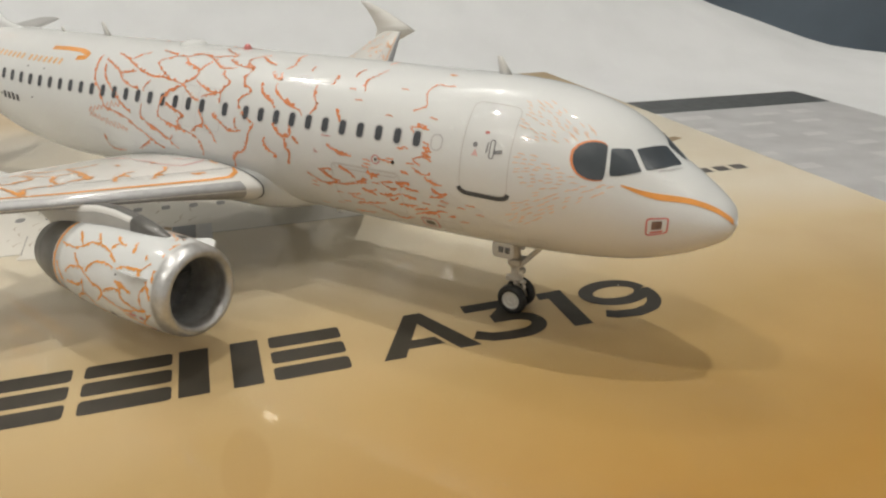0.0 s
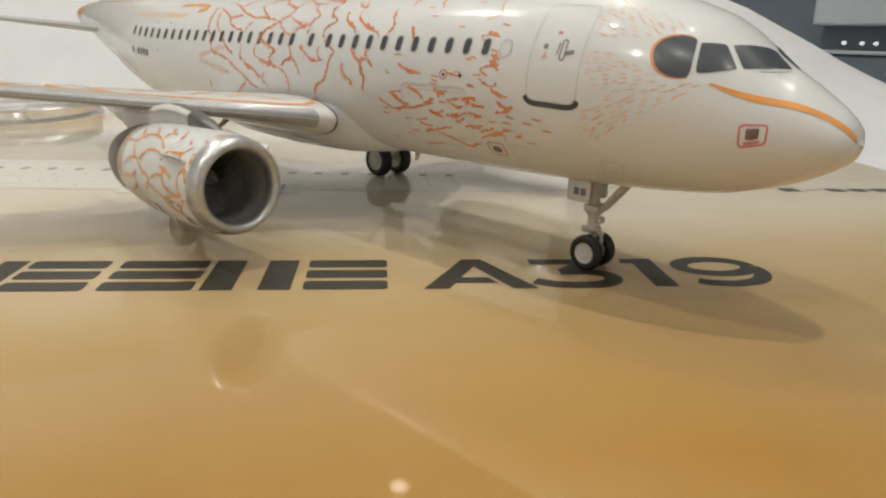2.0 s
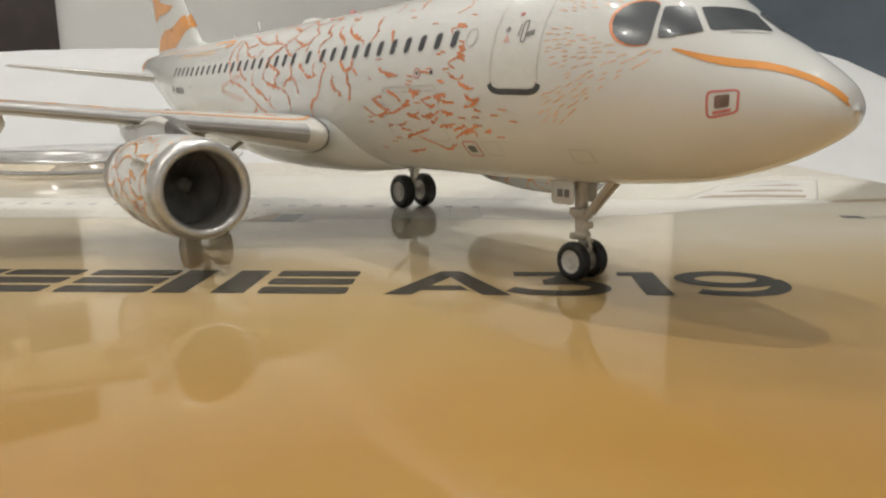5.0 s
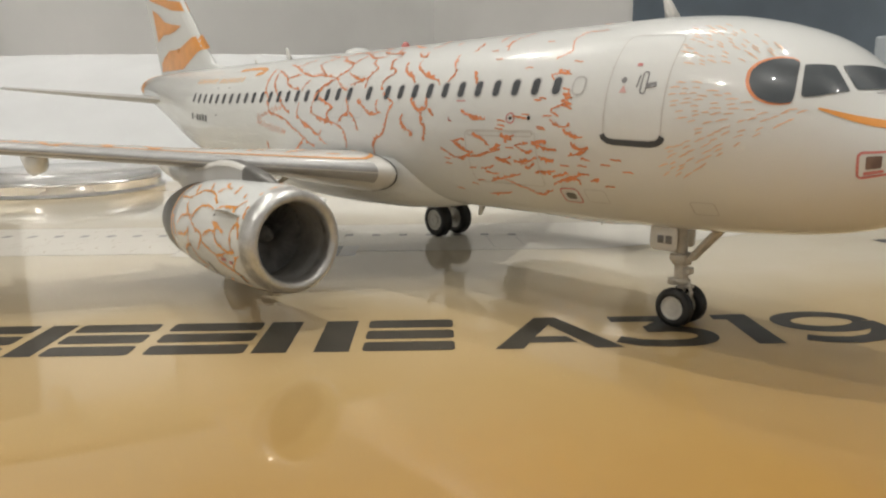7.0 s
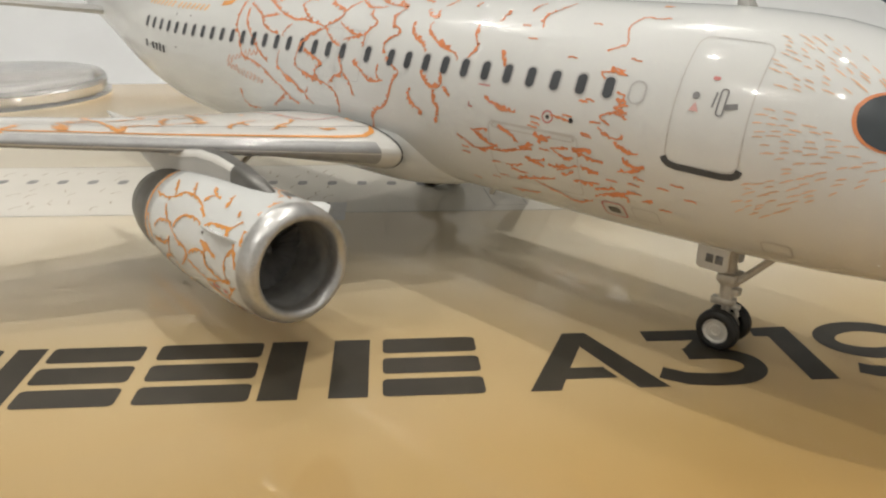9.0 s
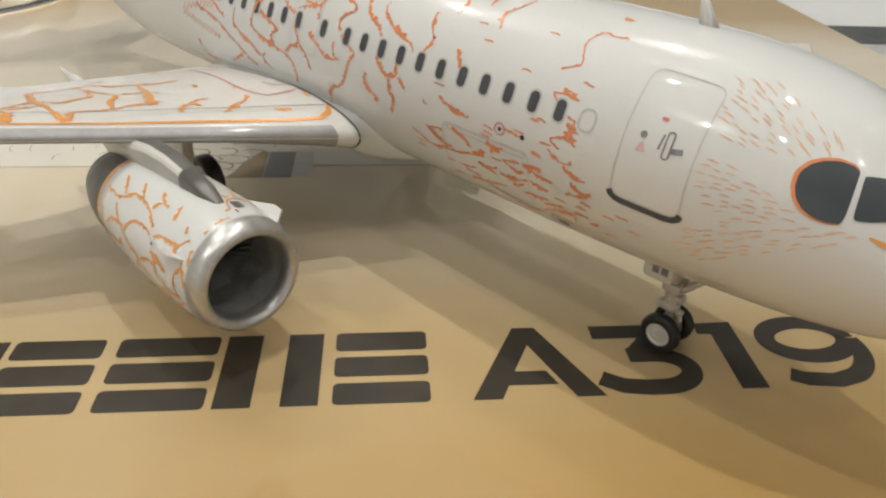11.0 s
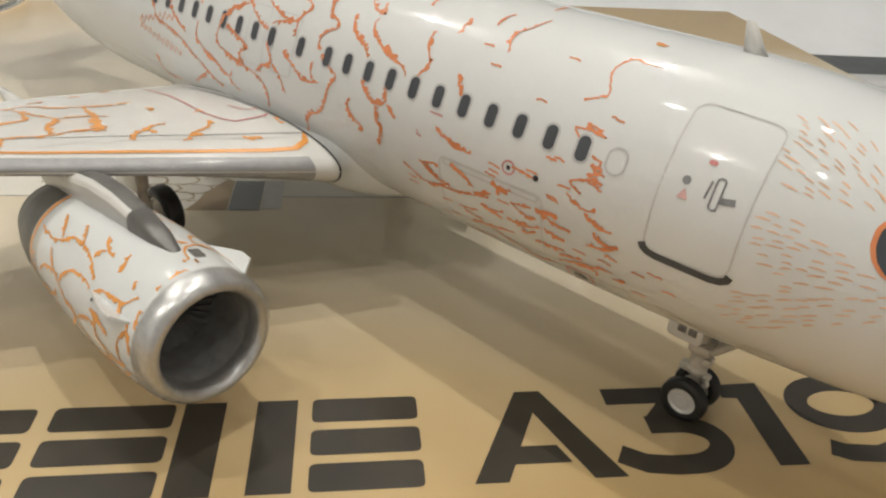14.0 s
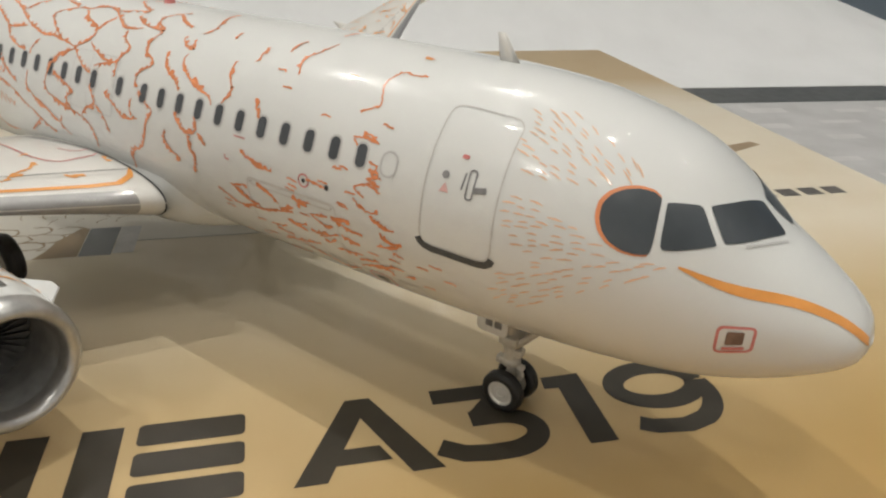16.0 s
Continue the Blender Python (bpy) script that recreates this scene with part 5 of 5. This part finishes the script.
COWL_LOW = (
    ((13.2, 0.8), (13.6, -0.3), (13.3, -1.0), (14.9, -1.7), (15.8, -2.7)),
    ((11.3, 0.8), (10.0, 0.6), (9.3, 0.3), (9.8, -0.5), (11.3, -1.4)),
    ((9.3, 0.3), (8.6, 0.9), (7.4, 1.1), (6.4, 1.0)),
    ((6.4, 1.0), (6.8, 0.4), (6.4, 0.0), (5.2, -0.4), (3.9, -0.9), (2.8, -0.7)),
    ((9.5, -0.4), (8.1, -1.0), (6.6, -1.4)),
    ((13.3, -1.0), (12.1, -2.0), (12.3, -2.8), (10.3, -3.1)),
    ((2.6, 2.5), (3.4, 1.6), (3.7, 0.9), (3.5, 0.0), (2.8, -0.7)),
    ((2.9, 2.8), (2.5, 2.4), (2.3, 1.7), (2.0, 0.8)),
    ((6.6, -1.4), (6.8, -2.1), (5.3, -2.3), (4.3, -2.9), (3.3, -3.1), (3.0, -4.0)),
    ((6.6, -1.3), (4.8, -1.0), (3.3, -0.5)),
    ((4.3, -2.9), (3.0, -1.6), (2.2, -0.9)),
)
COWL_FLECKS = (
    ((6.1, 5.3), (6.8, 6.8)),
    ((4.0, 5.0), (4.3, 5.6)),
    ((2.4, 6.0), (2.3, 6.4)),
    ((2.1, 2.9), (2.2, 4.2)),
    ((4.1, 3.7), (3.8, 3.2)),
    ((2.3, 7.2), (2.5, 8.1), (2.2, 8.5)),
    ((8.9, 10.3), (8.1, 10.5)),
    ((6.1, 9.8), (5.7, 10.6)),
)
COWL_THICK = (
    ((18.7, 1.7), (18.4, 0.7), (18.0, -0.1), (17.5, -0.9)),
    ((7.4, 1.9), (6.2, 1.6), (4.7, 1.2)),
)
for side, eng in zip((-1, 1), engines):
    bm = bmesh.new()
    NAC = ((1.75, 5.31), (3, 5.45), (6, 5.6), (10, 5.6), (14, 5.45), (17.5, 5.1), (20, 4.75))

    def on_nacelle(u, v, side=side, off=0.035):
        r = spline(NAC, u) + off
        a = v / 5.5
        return Vector((-47.2 - u, side * (29.9 + r * math.cos(a)), 9.25 + r * math.sin(a)))

    for row in range(7):
        for k in range(9):
            u = 4.9 + 2.5 * row + pen.uniform(-0.3, 0.3)
            v = -15.6 + 3.85 * (k + 0.5 * (row % 2)) + pen.uniform(-0.35, 0.35)
            if pen.random() < (0.5 if row == 0 else 0.1) or -4.6 < v < 11:
                continue
            r = 2.05
            arcp = [(u - 1.4 + 2.3 * math.cos(math.radians(t)) + pen.uniform(-0.25, 0.25), v + r * math.sin(math.radians(t)) + pen.uniform(-0.2, 0.2)) for t in range(-84, 85, 24)]
            arcp = [(max(2.6, min(19.4, a)), b) for a, b in arcp]
            path, widths = feathered(arcp, 0.3, 0.22)
            ribbon_into(bm, path, widths, on_nacelle)
    for group, width in ((COWL, 0.28), (COWL_LOW, 0.27), (COWL_FLECKS, 0.22), (COWL_THICK, 0.65)):
        for n, pts in enumerate(group):
            path, widths = feathered(pts, width, 0.3)
            ribbon_into(bm, path, widths, lambda u, v: on_nacelle(u, v, side, 0.03 + 0.005 * (n % 5)))
    for k in range(12):
        u, v = pen.uniform(2.6, 5.0), pen.uniform(-15, -3)
        path, widths = feathered([(u, v), (u + 0.7, v + pen.uniform(-0.5, 0.5))], 0.2, 0.1)
        ribbon_into(bm, path, widths, on_nacelle)
    tagged(part("nacelle_artwork", own(bm), AMBER, eng), kind="stuff")
    tail = bmesh.new()
    ribbon_into(tail, [(19.3, v * 0.5) for v in range(-34, 36)], [(0.1, 0.12 + 0.35 * pen.random()) for v in range(70)], on_nacelle)
    part("nacelle_band", own(tail), AMBER, eng)
    lip_line = bmesh.new()
    ribbon_into(lip_line, [(1.85, v * 0.5) for v in range(-35, 36)], 0.1, on_nacelle)
    part("lip_seam", own(lip_line), GREYLINE, eng)
    for u, v, w, h, mat in ((4.0, 10.3, 1.2, 0.9, STEEL), (2.9, 9.6, 0.6, 0.18, AMBER), (3.3, 8.9, 0.3, 0.25, AMBER), (7.4, 2.6, 0.25, 0.25, BLACKLINE), (9.6, -3.4, 0.4, 1.6, BLACKLINE), (3.4, -3.9, 0.45, 1.3, BLACKLINE), (5.2, -1.6, 1.1, 0.35, RED), (3.9, -1.8, 0.6, 0.4, RED)):
        bm = plate([(u + a, v + b) for a, b in rounded(w, h, 0.1, 2)], lambda p, q: on_nacelle(p, q, side, 0.065))
        part("nacelle_mark", own(bm), mat, eng)


# fin
def fin_side(x, z, side, off=0.05):
    le = spline(((31.4, 127.5), (35.5, 132.0), (58.3, 152.5)), z)
    te = spline(((31.4, 156.0), (35.5, 157.5), (58.6, 166.5)), z)
    t = spline(((30, 1.25), (35.5, 1.15), (58.3, 0.5)), z)
    f = max(0.0, min(1.0, (-x - le) / (te - le)))
    h = spline(((0, 0.0), (0.03, 0.55), (0.12, 0.9), (0.3, 1.0), (0.6, 0.7), (1.0, 0.06)), f)
    return Vector((x, side * (t * h + off), z))


FIN_BANDS = (
    ((-155.0, 30.8), (-154.6, 32.6), (-152.5, 33.9), (-148.3, 35.1), (-142.3, 35.0), (-138.0, 36.2), (-135.6, 37.0), (-132.6, 37.3), (-129.6, 34.6), (-132.5, 34.1), (-137.3, 32.1), (-140.8, 30.8)),
    ((-157.5, 44.6), (-153.6, 43.3), (-149.9, 41.3), (-145.4, 40.4), (-140.6, 39.7), (-143.8, 38.8), (-147.3, 38.5), (-151.5, 38.6), (-155.6, 37.4)),
    ((-161.2, 53.0), (-152.0, 47.0), (-146.8, 45.5), (-139.8, 44.4), (-138.0, 42.4), (-145.0, 43.2), (-150.0, 44.6), (-158.8, 46.8)),
    ((-164.6, 57.4), (-156.0, 53.5), (-149.0, 53.0), (-146.4, 50.6), (-153.0, 50.2), (-161.6, 54.4)),
)
for side in (-1, 1):
    for band in FIN_BANDS:
        dense = []
        for i in range(len(band)):
            (xa, za), (xb, zb) = band[i], band[(i + 1) % len(band)]
            dense += [(xa + (xb - xa) * k / 5, za + (zb - za) * k / 5) for k in range(5)]
        bm = bmesh.new()
        f = bm.faces.new([bm.verts.new((x, 0, z)) for x, z in dense])
        bmesh.ops.triangulate(bm, faces=[f])
        bmesh.ops.subdivide_edges(bm, edges=bm.edges[:], cuts=3, use_grid_fill=True)
        for v in bm.verts:
            v.co = fin_side(v.co.x, v.co.z, side)
        part("fin_band", own(bm), AMBER, fin)
# gear door lettering as bars
for x0, x1 in ((-24.8, -24.1), (-23.9, -23.2)):
    part("registration_bar", own(box(x0, x1, -1.91, -1.87, 8.5, 9.3)), MARK, nose)

# ---- drawing printed on the gold sheet ----
def sheet_line(pts, w, mat, name="print_line", z=0.02):
    bm = bmesh.new()
    ribbon_into(bm, pts, w, sheet_place(z))
    return part(name, bm, mat, sheet, smooth=False)


print_bar("print_hull", [(-190, 54), (-182, 50.5), (-170, 49), (20, 47.4), (36, 52), (60, 64), (72, 67), (73, 70), (50, 72.5), (0, 73.5), (-170, 75), (-184, 68)], CREAMPRINT, 0.01)
print_bar("print_fin", [(48, 73), (62, 96), (82, 109), (88, 108), (72, 72)], CREAMPRINT, 0.01)
for k, (v0, v1) in enumerate(((74, 80), (84, 89), (95, 99))):
    print_bar("print_stripe", [(50 + 13 * k * 0.6, v0), (62 + 8 * k, v0 + 1), (71 + 4 * k, v0 + 0.5), (73 + 3 * k, v1 - 1), (63 + 7 * k, v1), (54 + 9 * k, v1 - 2)], TANPRINT, 0.025)
print_bar("print_tailplane", [(73, 67.5), (82, 69), (92, 73.5), (91, 75.5), (82, 73), (74, 70.5)], TANPRINT, 0.025)
sheet_line([(-182, 50.5), (-170, 49), (20, 47.4), (36, 52), (60, 64)], 0.16, LINEPRINT)
sheet_line([(-184, 68), (-170, 75), (0, 73.5), (48, 73)], 0.14, LINEPRINT)
sheet_line([(48, 73), (62, 96), (82, 109), (88, 108), (72, 72)], 0.16, LINEPRINT)
for k in range(36):
    u = -160 + 4.8 * k
    print_bar("print_window", [(u + a, 61.6 - 0.055 * u + b) for a, b in rounded(1.5, 2.2, 0.5, 2)], WINDOWPRINT, 0.02)
for u0, v0, u1, v1 in ((-46.4, 45.4, -43.4, 56), (-118, 49, -112, 60), (4, 50, 9, 60), (35, 57, 41, 61)):
    sheet_line([(u0, v0), (u1, v0), (u1 - 0.6, v1), (u0 - 0.6, v1), (u0, v0)], 0.13, LINEPRINT)
cells = bmesh.new()
for r in range(7):
    for k in range(42):
        u, v = -140 + 2.9 * k + (r % 2) * 1.4 + pen.uniform(-0.3, 0.3), 51.5 + 3.0 * r + pen.uniform(-0.3, 0.3)
        if abs(v - (61.6 - 0.055 * u)) < 1.6 or pen.random() < 0.4:
            continue
        first, turn, size = pen.randint(95, 170), pen.randint(12, 24), pen.uniform(1.1, 1.9)
        ribbon_into(cells, [(u + size * math.cos(math.radians(first + turn * j)) + pen.uniform(-0.1, 0.1), v + size * math.sin(math.radians(first + turn * j))) for j in range(5)], [pen.uniform(0.06, 0.2) for j in range(5)], sheet_place(0.018))
tagged(part("print_cells", cells, TANPRINT, sheet, smooth=False), kind="stuff")
print_bar("print_patch", [(-47, 46.0), (-40, 44.2), (-29.5, 44), (-25.5, 52.5), (-40, 53.5), (-45, 52)], CREAMPRINT, 0.03)
print_bar("print_shade", [(-29.4, 44), (-24.4, 44), (-24.4, 52.4), (-25.6, 52.5), (-27.8, 48.6), (-28.4, 46)], TANPRINT, 0.034)
plumes = bmesh.new()
for r in range(4):
    for k in range(7):
        u, v = -52.5 + 3.9 * k + (r % 2) * 1.9, 45.4 + 2.3 * r + pen.uniform(-0.2, 0.2)
        edge = [(u + 2.1 * math.cos(math.radians(t)) + pen.uniform(-0.2, 0.2), v + 1.25 * math.sin(math.radians(t)) + pen.uniform(-0.15, 0.15)) for t in range(-105, 106, 21)]
        if -44 < u < -29.5 + (v - 44) * 0.4:
            ribbon_into(plumes, edge, [0.14 + 0.26 * pen.random() for _ in edge], sheet_place(0.04))
tagged(part("print_netting", plumes, TANPRINT, sheet, smooth=False), kind="stuff")
PANELPRINT = material("slate_print", (0.19, 0.205, 0.225), 0.5, coat=0.6, grain=0.2, scale=100)
print_bar("print_panel", [(-24.3, 44), (-20.5, 44), (-20.5, 52.4), (-24.3, 52.4)], PANELPRINT, 0.028)
print_bar("print_panel", [(-20.4, 44.3), (-17.9, 44.3), (-17.9, 52.4), (-20.4, 52.4)], HALO, 0.028)
